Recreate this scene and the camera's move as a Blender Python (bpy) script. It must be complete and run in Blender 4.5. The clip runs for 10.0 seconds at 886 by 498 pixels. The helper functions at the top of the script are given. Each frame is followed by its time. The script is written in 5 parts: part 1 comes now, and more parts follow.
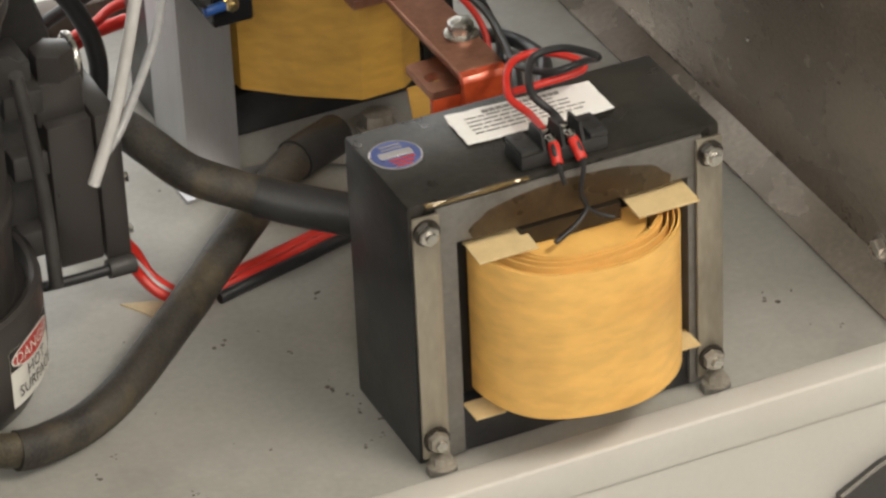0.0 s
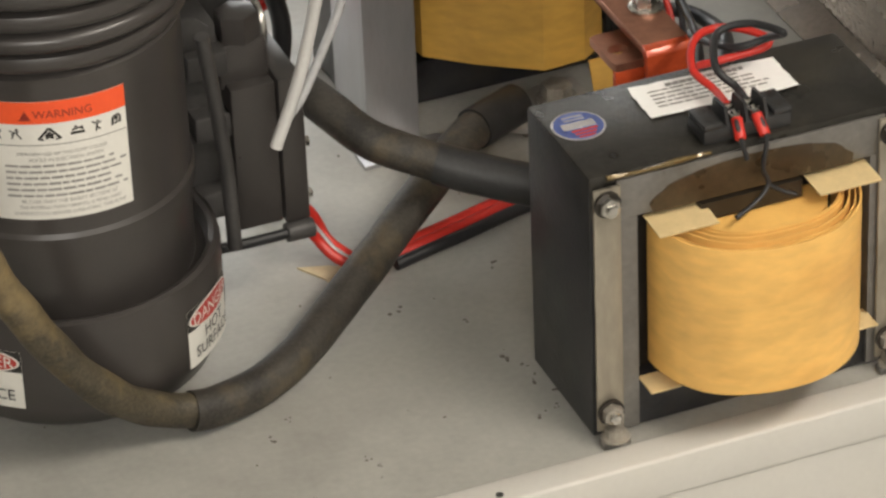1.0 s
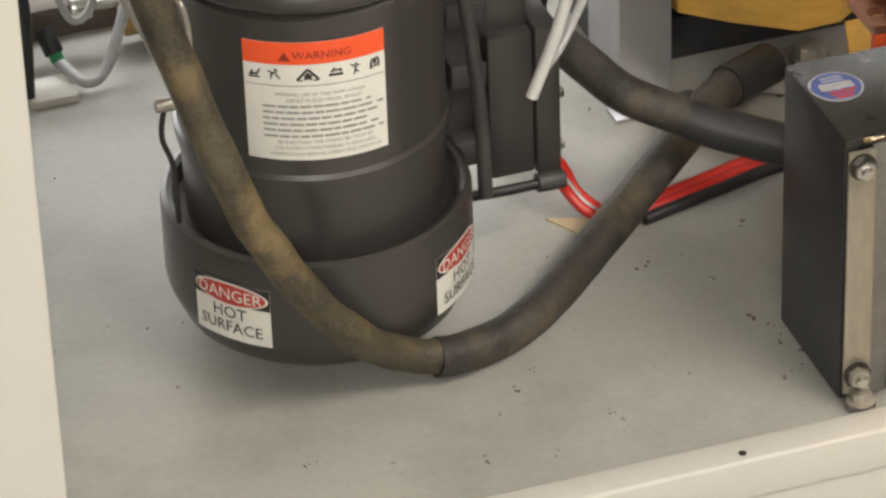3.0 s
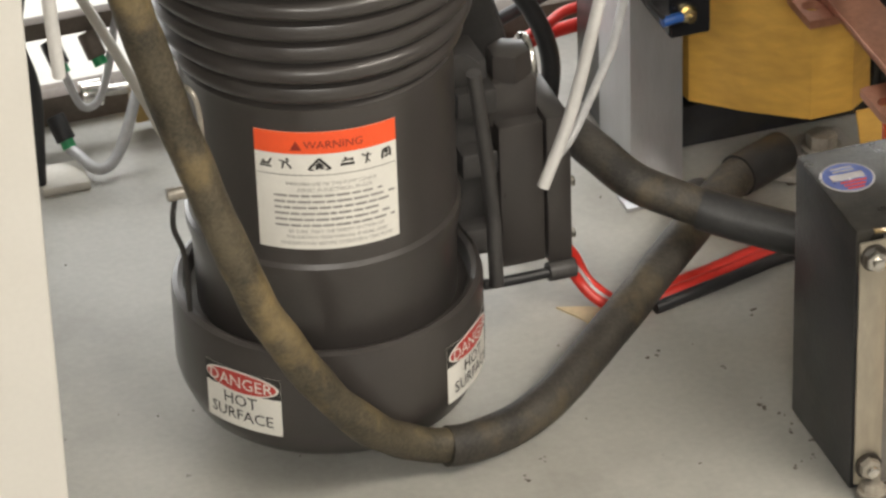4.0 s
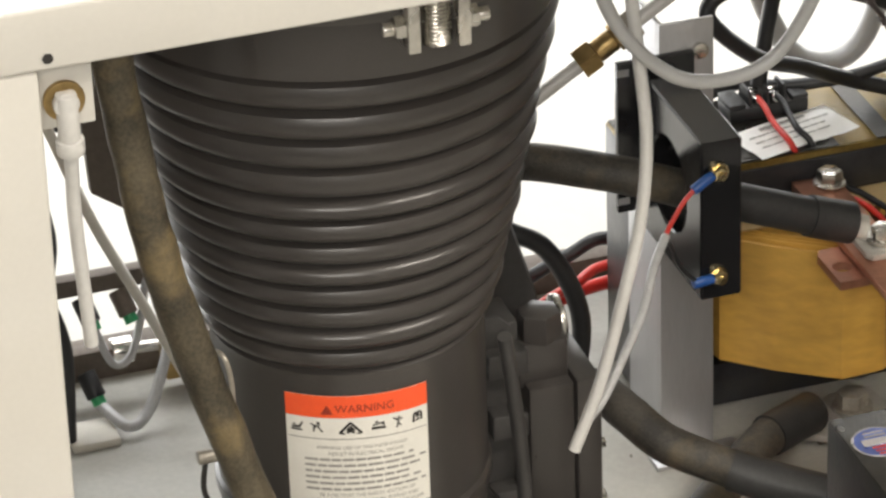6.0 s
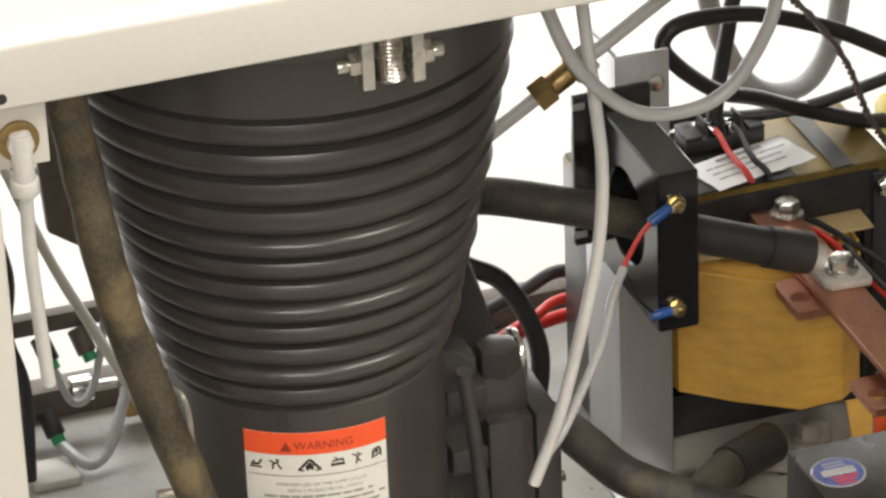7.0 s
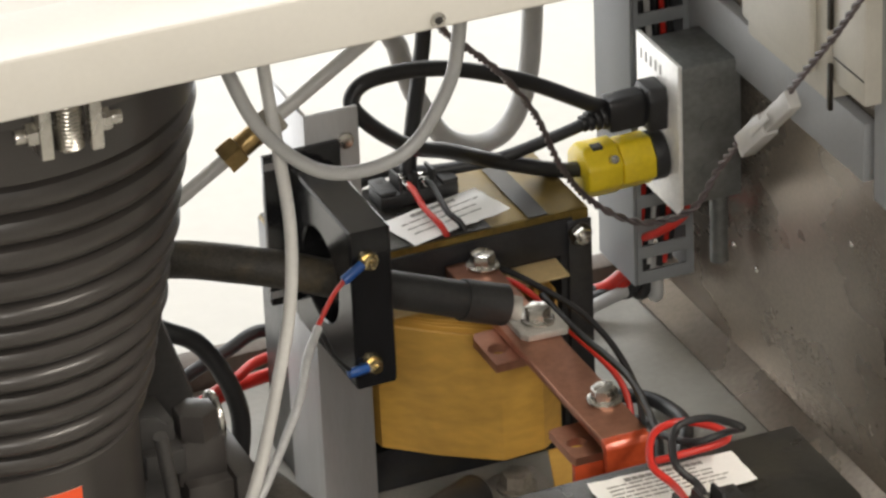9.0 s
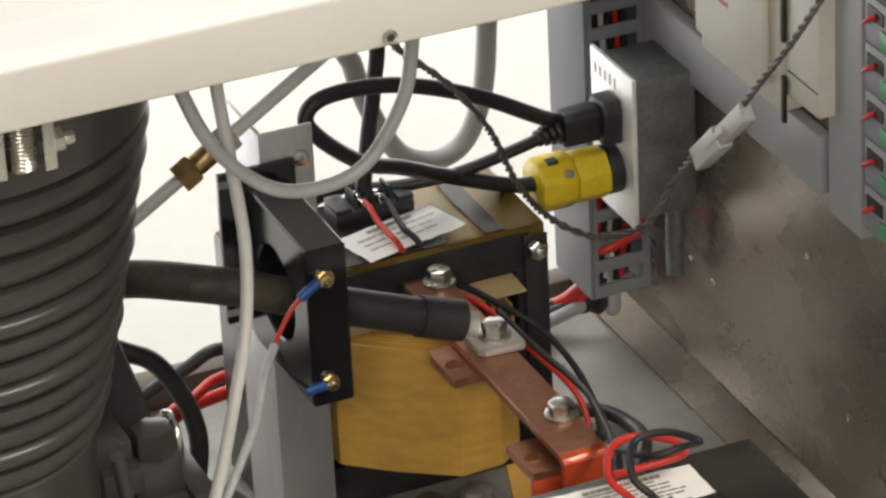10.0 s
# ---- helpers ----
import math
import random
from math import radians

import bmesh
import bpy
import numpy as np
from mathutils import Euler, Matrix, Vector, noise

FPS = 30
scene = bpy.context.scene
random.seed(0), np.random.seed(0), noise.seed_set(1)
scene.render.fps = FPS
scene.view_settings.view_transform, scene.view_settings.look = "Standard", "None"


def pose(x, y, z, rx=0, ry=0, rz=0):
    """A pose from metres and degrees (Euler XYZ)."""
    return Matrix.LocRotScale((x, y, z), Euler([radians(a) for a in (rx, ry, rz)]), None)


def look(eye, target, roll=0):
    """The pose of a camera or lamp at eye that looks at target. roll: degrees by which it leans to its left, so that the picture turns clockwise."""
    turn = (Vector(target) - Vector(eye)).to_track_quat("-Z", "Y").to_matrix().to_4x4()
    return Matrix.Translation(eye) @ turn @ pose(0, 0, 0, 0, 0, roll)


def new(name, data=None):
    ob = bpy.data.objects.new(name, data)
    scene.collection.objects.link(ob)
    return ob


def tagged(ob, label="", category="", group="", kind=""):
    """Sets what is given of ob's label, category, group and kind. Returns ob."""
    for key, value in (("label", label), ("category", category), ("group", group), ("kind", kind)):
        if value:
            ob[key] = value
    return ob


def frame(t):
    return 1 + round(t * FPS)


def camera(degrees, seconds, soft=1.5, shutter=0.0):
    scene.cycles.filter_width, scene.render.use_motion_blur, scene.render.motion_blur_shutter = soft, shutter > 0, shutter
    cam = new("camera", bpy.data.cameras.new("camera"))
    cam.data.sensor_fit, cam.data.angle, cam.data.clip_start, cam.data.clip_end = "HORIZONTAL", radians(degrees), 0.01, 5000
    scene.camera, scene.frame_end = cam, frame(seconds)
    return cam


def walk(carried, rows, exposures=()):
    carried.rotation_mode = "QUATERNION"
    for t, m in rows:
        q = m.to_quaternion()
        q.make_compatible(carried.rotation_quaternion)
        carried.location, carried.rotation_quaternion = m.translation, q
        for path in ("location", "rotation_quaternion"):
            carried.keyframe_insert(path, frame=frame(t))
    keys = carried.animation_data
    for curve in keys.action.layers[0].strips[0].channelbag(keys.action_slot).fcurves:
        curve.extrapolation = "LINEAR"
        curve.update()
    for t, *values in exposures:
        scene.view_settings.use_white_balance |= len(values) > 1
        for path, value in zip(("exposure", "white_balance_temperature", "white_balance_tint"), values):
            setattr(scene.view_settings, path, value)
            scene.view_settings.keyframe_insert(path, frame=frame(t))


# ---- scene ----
PIVOT, REACH = Vector((-0.8822, -2.0708, 1.5851)), 0.4319


def aimed(pan, tilt, roll):
    """The lens sits ahead of the pivot on which the camera pans and tilts."""
    p, t = radians(pan), radians(tilt)
    ahead = Vector((math.sin(p) * math.cos(t), math.cos(p) * math.cos(t), -math.sin(t)))
    eye = PIVOT + ahead * REACH
    return look(eye, eye + ahead * 2.0, roll)


cam = camera(12.0, 10.0, soft=2.6)
PATH = [
    (0.0, 23.376, 32.679, -2.71),
    (0.5, 22.137, 32.824, -2.40),
    (1.0, 20.920, 32.930, -2.46),
    (1.5, 19.909, 33.115, -2.33),
    (2.0, 18.927, 33.259, -2.32),
    (2.5, 17.963, 33.380, -2.29),
    (2.7, 17.615, 33.405, -2.27),
    (3.8, 17.354, 32.838, -2.05),
    (4.0, 17.364, 32.349, -2.02),
    (4.5, 17.318, 31.537, -1.88),
    (5.0, 17.289, 30.848, -1.92),
    (5.5, 17.131, 30.023, -1.94),
    (5.7, 17.072, 29.699, -1.93),
    (6.8, 17.366, 28.954, -2.40),
    (7.0, 17.648, 28.949, -2.37),
    (7.5, 19.092, 28.796, -2.35),
    (8.0, 20.125, 28.618, -2.36),
    (8.5, 20.931, 28.547, -2.39),
    (9.0, 21.694, 28.413, -2.54),
    (9.5, 22.138, 28.333, -2.74),
    (10.0, 22.283, 28.249, -2.89),
]
walk(cam, [(t, aimed(pan, tilt, roll)) for t, pan, tilt, roll in PATH], exposures=((0.0, 0.20), (2.5, 0.32), (5.0, 0.44), (7.5, 0.30), (10.0, 0.10)))

# ---- light: a workshop with unseen lamps added before and behind the open cabinet ----
world = bpy.data.worlds.new("workshop_air")
scene.world = world
world.use_nodes = True
world.node_tree.nodes["Background"].inputs[0].default_value = (1.0, 0.97, 0.92, 1)
world.node_tree.nodes["Background"].inputs[1].default_value = 0.04


def area_lamp(name, eye, target, sx, sy, watts, color):
    data = bpy.data.lights.new(name, "AREA")
    data.shape, data.size, data.size_y, data.energy, data.color = "RECTANGLE", sx, sy, watts, color
    ob = new(name, data)
    ob.matrix_world = look(eye, target)
    return ob


# unseen key lamp from the right, placed by the cast shadows
area_lamp("ceiling_tube_light", (1.0, -1.5, 2.55), (0.05, 0.15, 0.1), 1.5, 0.6, 80, (1.0, 0.92, 0.81))
# fill lamp added to brighten the parts on the right rear panel
area_lamp("ceiling_tube_light", (-1.2, -2.9, 2.1), (0.25, 0.30, 0.15), 1.6, 0.5, 44, (1.0, 0.95, 0.88))
# fill lamp added behind to brighten the rear floor, raised clear of reflections
area_lamp("bay_light", (0.1, 1.5, 2.2), (0.0, 0.4, 0.1), 1.8, 0.8, 40, (0.97, 0.98, 1.0))


# ---- materials ----
def mat(name, color, rough=0.5, metal=0.0, var=0.15, scale=25.0, fine=300.0, bump=0.15, dirt=None, dirt_amount=0.0, coat=0.0, rough_var=0.12, stretch=(1, 1, 1)):
    """A surface with variation at two scales, optional dirt patches and a fine relief."""
    m = bpy.data.materials.new(name)
    m.use_nodes = True
    n, l = m.node_tree.nodes, m.node_tree.links
    b = n["Principled BSDF"]
    b.inputs["Metallic"].default_value = metal
    b.inputs["Coat Weight"].default_value = coat
    co = n.new("ShaderNodeTexCoord")
    mp = n.new("ShaderNodeMapping")
    mp.inputs["Scale"].default_value = stretch
    l.new(co.outputs["Object"], mp.inputs["Vector"])
    big, small = n.new("ShaderNodeTexNoise"), n.new("ShaderNodeTexNoise")
    for tex, s, d in ((big, scale, 5), (small, fine, 3)):
        tex.inputs["Scale"].default_value, tex.inputs["Detail"].default_value = s, d
        l.new(mp.outputs["Vector"], tex.inputs["Vector"])
    mix = n.new("ShaderNodeMix")
    mix.data_type = "RGBA"
    mix.inputs[6].default_value = (*[c * (1 - var) for c in color], 1)
    mix.inputs[7].default_value = (*[min(1.0, c * (1 + var)) for c in color], 1)
    ad = n.new("ShaderNodeMath")
    ad.operation = "ADD"
    sm = n.new("ShaderNodeMath")
    sm.operation = "MULTIPLY_ADD"
    sm.inputs[1].default_value, sm.inputs[2].default_value = 0.5, -0.25
    l.new(small.outputs["Fac"], sm.inputs[0])
    l.new(big.outputs["Fac"], ad.inputs[0])
    l.new(sm.outputs[0], ad.inputs[1])
    ramp = n.new("ShaderNodeMapRange")
    ramp.inputs["From Min"].default_value, ramp.inputs["From Max"].default_value = 0.3, 0.7
    l.new(ad.outputs[0], ramp.inputs["Value"])
    l.new(ramp.outputs[0], mix.inputs[0])
    out = mix.outputs[2]
    if dirt:
        dn = n.new("ShaderNodeTexNoise")
        dn.inputs["Scale"].default_value, dn.inputs["Detail"].default_value, dn.inputs["Roughness"].default_value = scale * 0.6, 8, 0.65
        l.new(mp.outputs["Vector"], dn.inputs["Vector"])
        dr = n.new("ShaderNodeMapRange")
        dr.inputs["From Min"].default_value, dr.inputs["From Max"].default_value = 0.50, 0.68
        dr.inputs["To Max"].default_value = dirt_amount
        l.new(dn.outputs["Fac"], dr.inputs["Value"])
        dm = n.new("ShaderNodeMix")
        dm.data_type = "RGBA"
        dm.inputs[7].default_value = (*dirt, 1)
        l.new(dr.outputs[0], dm.inputs[0])
        l.new(out, dm.inputs[6])
        out = dm.outputs[2]
    l.new(out, b.inputs["Base Color"])
    rr = n.new("ShaderNodeMapRange")
    rr.inputs["To Min"].default_value, rr.inputs["To Max"].default_value = max(0.03, rough - rough_var), min(1.0, rough + rough_var)
    l.new(big.outputs["Fac"], rr.inputs["Value"])
    l.new(rr.outputs[0], b.inputs["Roughness"])
    if bump:
        bp = n.new("ShaderNodeBump")
        bp.inputs["Strength"].default_value, bp.inputs["Distance"].default_value = bump, 0.001
        l.new(ad.outputs[0], bp.inputs["Height"])
        l.new(bp.outputs[0], b.inputs["Normal"])
    return m


def ridged(m, scale, strength, axis="Y"):
    """Adds fine parallel ridges, such as the edges of stacked steel sheets, to a material's relief."""
    n, l = m.node_tree.nodes, m.node_tree.links
    co = n.new("ShaderNodeTexCoord")
    wave = n.new("ShaderNodeTexWave")
    wave.bands_direction = axis
    wave.inputs["Scale"].default_value, wave.inputs["Distortion"].default_value, wave.inputs["Detail"].default_value = scale, 0.6, 2
    l.new(co.outputs["Object"], wave.inputs["Vector"])
    bp = n.new("ShaderNodeBump")
    bp.inputs["Strength"].default_value, bp.inputs["Distance"].default_value = strength, 0.001
    l.new(wave.outputs["Fac"], bp.inputs["Height"])
    b = n["Principled BSDF"]
    if b.inputs["Normal"].is_linked:
        l.new(b.inputs["Normal"].links[0].from_socket, bp.inputs["Normal"])
    l.new(bp.outputs[0], b.inputs["Normal"])
    return m


M = {
    "floor": mat("grey_floor_paint", (0.38, 0.372, 0.335), 0.38, 0.0, 0.10, 9, 220, 0.08, (0.20, 0.19, 0.17), 0.45),
    "steel_side": mat("brushed_side_sheet", (0.36, 0.315, 0.265), 0.27, 0.65, 0.22, 7, 260, 0.08, (0.15, 0.125, 0.10), 0.65, stretch=(1, 1, 1.6)),
    "cream": mat("cream_paint", (0.58, 0.56, 0.515), 0.40, 0.0, 0.03, 12, 300, 0.04, (0.55, 0.50, 0.40), 0.12),
    "rail": mat("dull_brown_rail", (0.13, 0.105, 0.085), 0.6, 0.2, 0.2, 14),
    "pump": mat("grey_brown_pump_paint", (0.046, 0.041, 0.038), 0.32, 0.0, 0.12, 14, 700, 0.12, (0.045, 0.038, 0.032), 0.4, coat=0.12),
    "pump_dark": mat("dark_bracket_paint", (0.055, 0.052, 0.05), 0.5, 0.0, 0.2, 20),
    "loom": mat("brown_woven_sleeve", (0.040, 0.035, 0.028), 0.6, 0.0, 0.55, 45, 520, 0.9, (0.13, 0.10, 0.055), 0.6),
    "loom_tan": mat("dusty_tan_sleeve", (0.066, 0.054, 0.034), 0.58, 0.0, 0.6, 30, 480, 0.8, (0.24, 0.175, 0.08), 0.8),
    "rubber": mat("black_rubber", (0.018, 0.018, 0.019), 0.45, 0.0, 0.2, 40, 500, 0.08),
    "heatshrink": mat("black_shrink_sleeve", (0.028, 0.028, 0.028), 0.5, 0.0, 0.25, 60, 400, 0.2),
    "core_black": mat("black_varnished_core", (0.020, 0.020, 0.022), 0.38, 0.0, 0.35, 35, 300, 0.35, (0.05, 0.045, 0.035), 0.5),
    "core_top": ridged(mat("varnished_sheet_edges", (0.030, 0.028, 0.024), 0.30, 0.25, 0.35, 40, 300, 0.3, (0.07, 0.06, 0.04), 0.5), 330, 0.12),
    # gold tone holds the reflected brightness on the varnished edges as colour
    "core_sheen": ridged(mat("varnished_edges_golden_sheen", (0.24, 0.165, 0.045), 0.32, 0.6, 0.3, 30, 300, 0.2, (0.06, 0.05, 0.03), 0.5), 120, 0.8),
    "lam_face": mat("grey_core_face", (0.20, 0.19, 0.175), 0.42, 0.45, 0.18, 22, 240, 0.1, (0.09, 0.075, 0.05), 0.6),
    "stain": mat("brown_varnish_stain", (0.085, 0.062, 0.036), 0.3, 0.35, 0.35, 30, 240, 0.1, (0.05, 0.035, 0.02), 0.5),
    "varnish": mat("brown_varnish_sheen", (0.16, 0.115, 0.05), 0.18, 0.3, 0.4, 60, 300, 0.3, coat=0.5),
    "strap": mat("worn_zinc_strap", (0.40, 0.36, 0.29), 0.38, 0.7, 0.2, 28, 200, 0.08, (0.10, 0.085, 0.06), 0.55, stretch=(1, 1, 0.3)),
    "coil": mat("yellow_coil_paper", (0.80, 0.47, 0.13), 0.5, 0.0, 0.18, 13, 110, 0.08, (0.60, 0.27, 0.05), 0.60, stretch=(0.55, 0.55, 1.4)),
    "coil_old": mat("amber_varnished_coil_paper", (0.62, 0.36, 0.075), 0.42, 0.0, 0.20, 12, 110, 0.10, (0.38, 0.19, 0.03), 0.60, stretch=(0.6, 0.6, 1.5)),
    "flap": mat("tan_card_flap", (0.66, 0.50, 0.26), 0.65, 0.0, 0.08, 60, 300, 0.1),
    "inner": mat("dark_parts_and_gap_shade", (0.022, 0.017, 0.012), 0.4, 0.0, 0.3, 40),
    "zinc": mat("zinc_plated_steel", (0.62, 0.60, 0.56), 0.26, 1.0, 0.15, 60, 400, 0.1, (0.35, 0.32, 0.28), 0.4),
    "zinc_worn": mat("stained_steel_bolt", (0.38, 0.35, 0.30), 0.42, 0.5, 0.25, 60, 400, 0.15),
    "tin": mat("dull_tinned_lug", (0.50, 0.48, 0.44), 0.45, 0.4, 0.15, 60, 400, 0.1, (0.34, 0.31, 0.27), 0.5),
    "gold": mat("yellow_zinc_screw", (0.62, 0.51, 0.29), 0.28, 1.0, 0.15, 80),
    "copper": mat("bare_copper_bar", (0.46, 0.225, 0.15), 0.38, 0.85, 0.16, 30, 260, 0.08, (0.35, 0.16, 0.10), 0.5),
    "copper_paint": mat("red_varnished_copper", (0.50, 0.075, 0.025), 0.25, 0.15, 0.25, 30, 200, 0.1, coat=0.4),
    "ct": mat("black_enamel_block", (0.012, 0.012, 0.013), 0.17, 0.0, 0.2, 30, 300, 0.03, rough_var=0.05),
    "alu": mat("brushed_aluminium_angle", (0.50, 0.50, 0.51), 0.42, 0.75, 0.08, 20, 260, 0.08, stretch=(4, 4, 0.4)),
    "grey_paint": mat("blue_grey_frame_paint", (0.36, 0.37, 0.38), 0.45, 0.0, 0.06, 14, 300, 0.05),
    "duct": mat("grey_plastic_duct", (0.22, 0.23, 0.24), 0.5, 0.0, 0.05, 20, 300, 0.03),
    "outlet_box": mat("galvanised_outlet_box", (0.19, 0.195, 0.19), 0.45, 0.55, 0.25, 45, 250, 0.1),
    "plate": mat("bright_cover_plate", (0.86, 0.85, 0.83), 0.32, 0.25, 0.12, 30, 250, 0.05),
    "yellow": mat("yellow_nylon_plug", (0.78, 0.58, 0.02), 0.35, 0.0, 0.08, 50, 300, 0.05, (0.45, 0.30, 0.02), 0.35),
    "red_wire": mat("red_wire_insulation", (0.56, 0.030, 0.020), 0.38, 0.0, 0.1, 50, 300, 0.02),
    "blue": mat("blue_crimp_sleeve", (0.018, 0.075, 0.27), 0.35, 0.0, 0.1, 60, 300, 0.02),
    "white_tube": mat("milky_plastic_tube", (0.56, 0.55, 0.53), 0.36, 0.0, 0.08, 40, 300, 0.03, (0.5, 0.48, 0.44), 0.3),
    "clear_tube": mat("cloudy_clear_tube", (0.42, 0.42, 0.42), 0.22, 0.0, 0.12, 50, 300, 0.03),
    "grey_tube": mat("light_grey_plastic_tube", (0.38, 0.38, 0.375), 0.36, 0.0, 0.06, 40, 300, 0.03),
    "beige": mat("beige_plastic_case", (0.58, 0.55, 0.48), 0.45, 0.0, 0.05, 30, 300, 0.03),
    "brown_wire": mat("brown_twisted_wire", (0.115, 0.092, 0.092), 0.45, 0.0, 0.2, 80),
    "brass": mat("brass_fitting", (0.36, 0.25, 0.11), 0.38, 1.0, 0.2, 70, 300, 0.08),
    "paper": mat("creased_white_paper", (0.90, 0.89, 0.86), 0.75, 0.0, 0.03, 30, 120, 0.06),
    "label_white": mat("white_label_film", (0.74, 0.72, 0.66), 0.45, 0.0, 0.04, 25, 300, 0.02),
    "label_orange": mat("orange_red_label_film", (0.86, 0.10, 0.025), 0.42, 0.0, 0.05, 25, 300, 0.02),
    "label_red": mat("danger_red_film", (0.46, 0.045, 0.035), 0.42, 0.0, 0.06, 25, 300, 0.02),
    # besides print, stands in for shade in slots, holes and the duct
    "flat_black": mat("black_print_and_recess_shade", (0.022, 0.020, 0.018), 0.5, 0.0, 0.1, 60, 300, 0.0),
    "ink_grey": mat("grey_print", (0.26, 0.25, 0.23), 0.5, 0.0, 0.15, 60, 300, 0.0),
    "ink_brown": mat("dark_red_print", (0.30, 0.03, 0.015), 0.5, 0.0, 0.15, 60, 300, 0.0),
    "sticker_blue": mat("blue_sticker_print", (0.055, 0.085, 0.26), 0.3, 0.0, 0.12, 80, 300, 0.0),
    "silver_film": mat("silver_sticker_film", (0.62, 0.60, 0.62), 0.25, 0.6, 0.1, 60, 300, 0.0),
    "grime": mat("dark_floor_spatter", (0.13, 0.115, 0.095), 0.8, 0.0, 0.3, 200),
    "green": mat("green_terminal_plastic", (0.03, 0.30, 0.12), 0.4, 0.0, 0.1, 50),
    "wall": mat("pale_workshop_wall", (0.48, 0.465, 0.43), 0.8, 0.0, 0.04, 2, 40, 0.02),
    "tape": mat("tan_masking_pad", (0.55, 0.45, 0.28), 0.7, 0.0, 0.15, 60),
}
# overexposed pale wall: the light falling on it is put in as emission
glow = bpy.data.materials.new("emissive_backdrop_wall")
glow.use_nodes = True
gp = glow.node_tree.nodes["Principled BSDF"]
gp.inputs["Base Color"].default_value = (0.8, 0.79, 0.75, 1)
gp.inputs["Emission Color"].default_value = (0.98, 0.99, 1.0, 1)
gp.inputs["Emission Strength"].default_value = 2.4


# ---- building helpers ----
ORIGIN = Vector((0, 0, 0))


def origin(x=0.0, y=0.0, z=0.0):
    """Sets the point from which the things that follow are measured."""
    ORIGIN.x, ORIGIN.y, ORIGIN.z = x, y, z


def link(name, bm, material, smooth=35):
    me = bpy.data.meshes.new(name)
    bmesh.ops.recalc_face_normals(bm, faces=bm.faces[:])
    bm.to_mesh(me)
    bm.free()
    me.materials.append(material)
    if smooth:
        me.shade_smooth()
        me.set_sharp_from_angle(angle=radians(smooth))
    return new(name, me)


def thing(name, at, label, category, group=""):
    ob = new(name)
    ob.empty_display_size = 0.01
    ob.location = Vector(at) + ORIGIN
    return tagged(ob, label, category, group)


def root_of(ob):
    while ob.parent:
        ob = ob.parent
    return ob


def part(name, bm, material, parent, label="", smooth=35):
    """A bmesh in world coordinates, linked as one part of a thing."""
    bm.transform(Matrix.Translation(ORIGIN - root_of(parent).location))
    ob = link(name, bm, material, smooth)
    ob.parent = parent
    return tagged(ob, label)


def single(name, bm, material, label, category, group="", kind="", smooth=35):
    bm.transform(Matrix.Translation(ORIGIN))
    return tagged(link(name, bm, material, smooth), label, category, group, kind)


def block(x0, x1, y0, y1, z0, z1, bevel=0.0, seg=2, bm=None):
    own = bmesh.new()
    bmesh.ops.create_cube(own, size=1)
    bmesh.ops.transform(own, matrix=Matrix.Translation(((x0 + x1) / 2, (y0 + y1) / 2, (z0 + z1) / 2)) @ Matrix.Diagonal((x1 - x0, y1 - y0, z1 - z0, 1)), verts=own.verts[:])
    if bevel:
        bmesh.ops.bevel(own, geom=own.edges[:], offset=bevel, segments=seg, affect="EDGES", profile=0.5)
    return merge(bm, own)


def merge(bm, other):
    if bm is None:
        return other
    me = bpy.data.meshes.new("tmp")
    other.to_mesh(me)
    other.free()
    bm.from_mesh(me)
    bpy.data.meshes.remove(me)
    return bm


def axis_matrix(p, d):
    return Matrix.Translation(p) @ Vector(d).to_track_quat("Z", "Y").to_matrix().to_4x4()


def rod(p0, p1, r, seg=20, r2=None, bevel=0.0, bm=None):
    p0, p1 = Vector(p0), Vector(p1)
    own = bmesh.new()
    bmesh.ops.create_cone(own, cap_ends=True, segments=seg, radius1=r, radius2=r if r2 is None else r2, depth=(p1 - p0).length)
    if bevel:
        rim = [e for e in own.edges if abs(e.verts[0].co.z - e.verts[1].co.z) < 1e-6]
        bmesh.ops.bevel(own, geom=rim, offset=bevel, segments=2, affect="EDGES", profile=0.5)
    own.transform(axis_matrix((p0 + p1) / 2, p1 - p0))
    return merge(bm, own)


def lathe(center, profile, seg=96, bm=None):
    """Turns (radius, z) pairs round an upright axis."""
    own = bmesh.new()
    rings = []
    for r, z in profile:
        rings.append([own.verts.new((center[0] + r * math.cos(2 * math.pi * i / seg), center[1] + r * math.sin(2 * math.pi * i / seg), z)) for i in range(seg)])
    for a, b in zip(rings, rings[1:]):
        for i in range(seg):
            j = (i + 1) % seg
            own.faces.new((a[i], a[j], b[j], b[i]))
    own.faces.new(rings[0])
    own.faces.new(rings[-1])
    return merge(bm, own)


def spline(points, per=8):
    p = [Vector(q) for q in points]
    p = [2 * p[0] - p[1]] + p + [2 * p[-1] - p[-2]]
    out = []
    for i in range(1, len(p) - 2):
        for k in range(per):
            t = k / per
            a, b, c, d = p[i - 1], p[i], p[i + 1], p[i + 2]
            out.append(0.5 * ((2 * b) + (c - a) * t + (2 * a - 5 * b + 4 * c - d) * t * t + (3 * b - a - 3 * c + d) * t ** 3))
    out.append(p[-2])
    return out


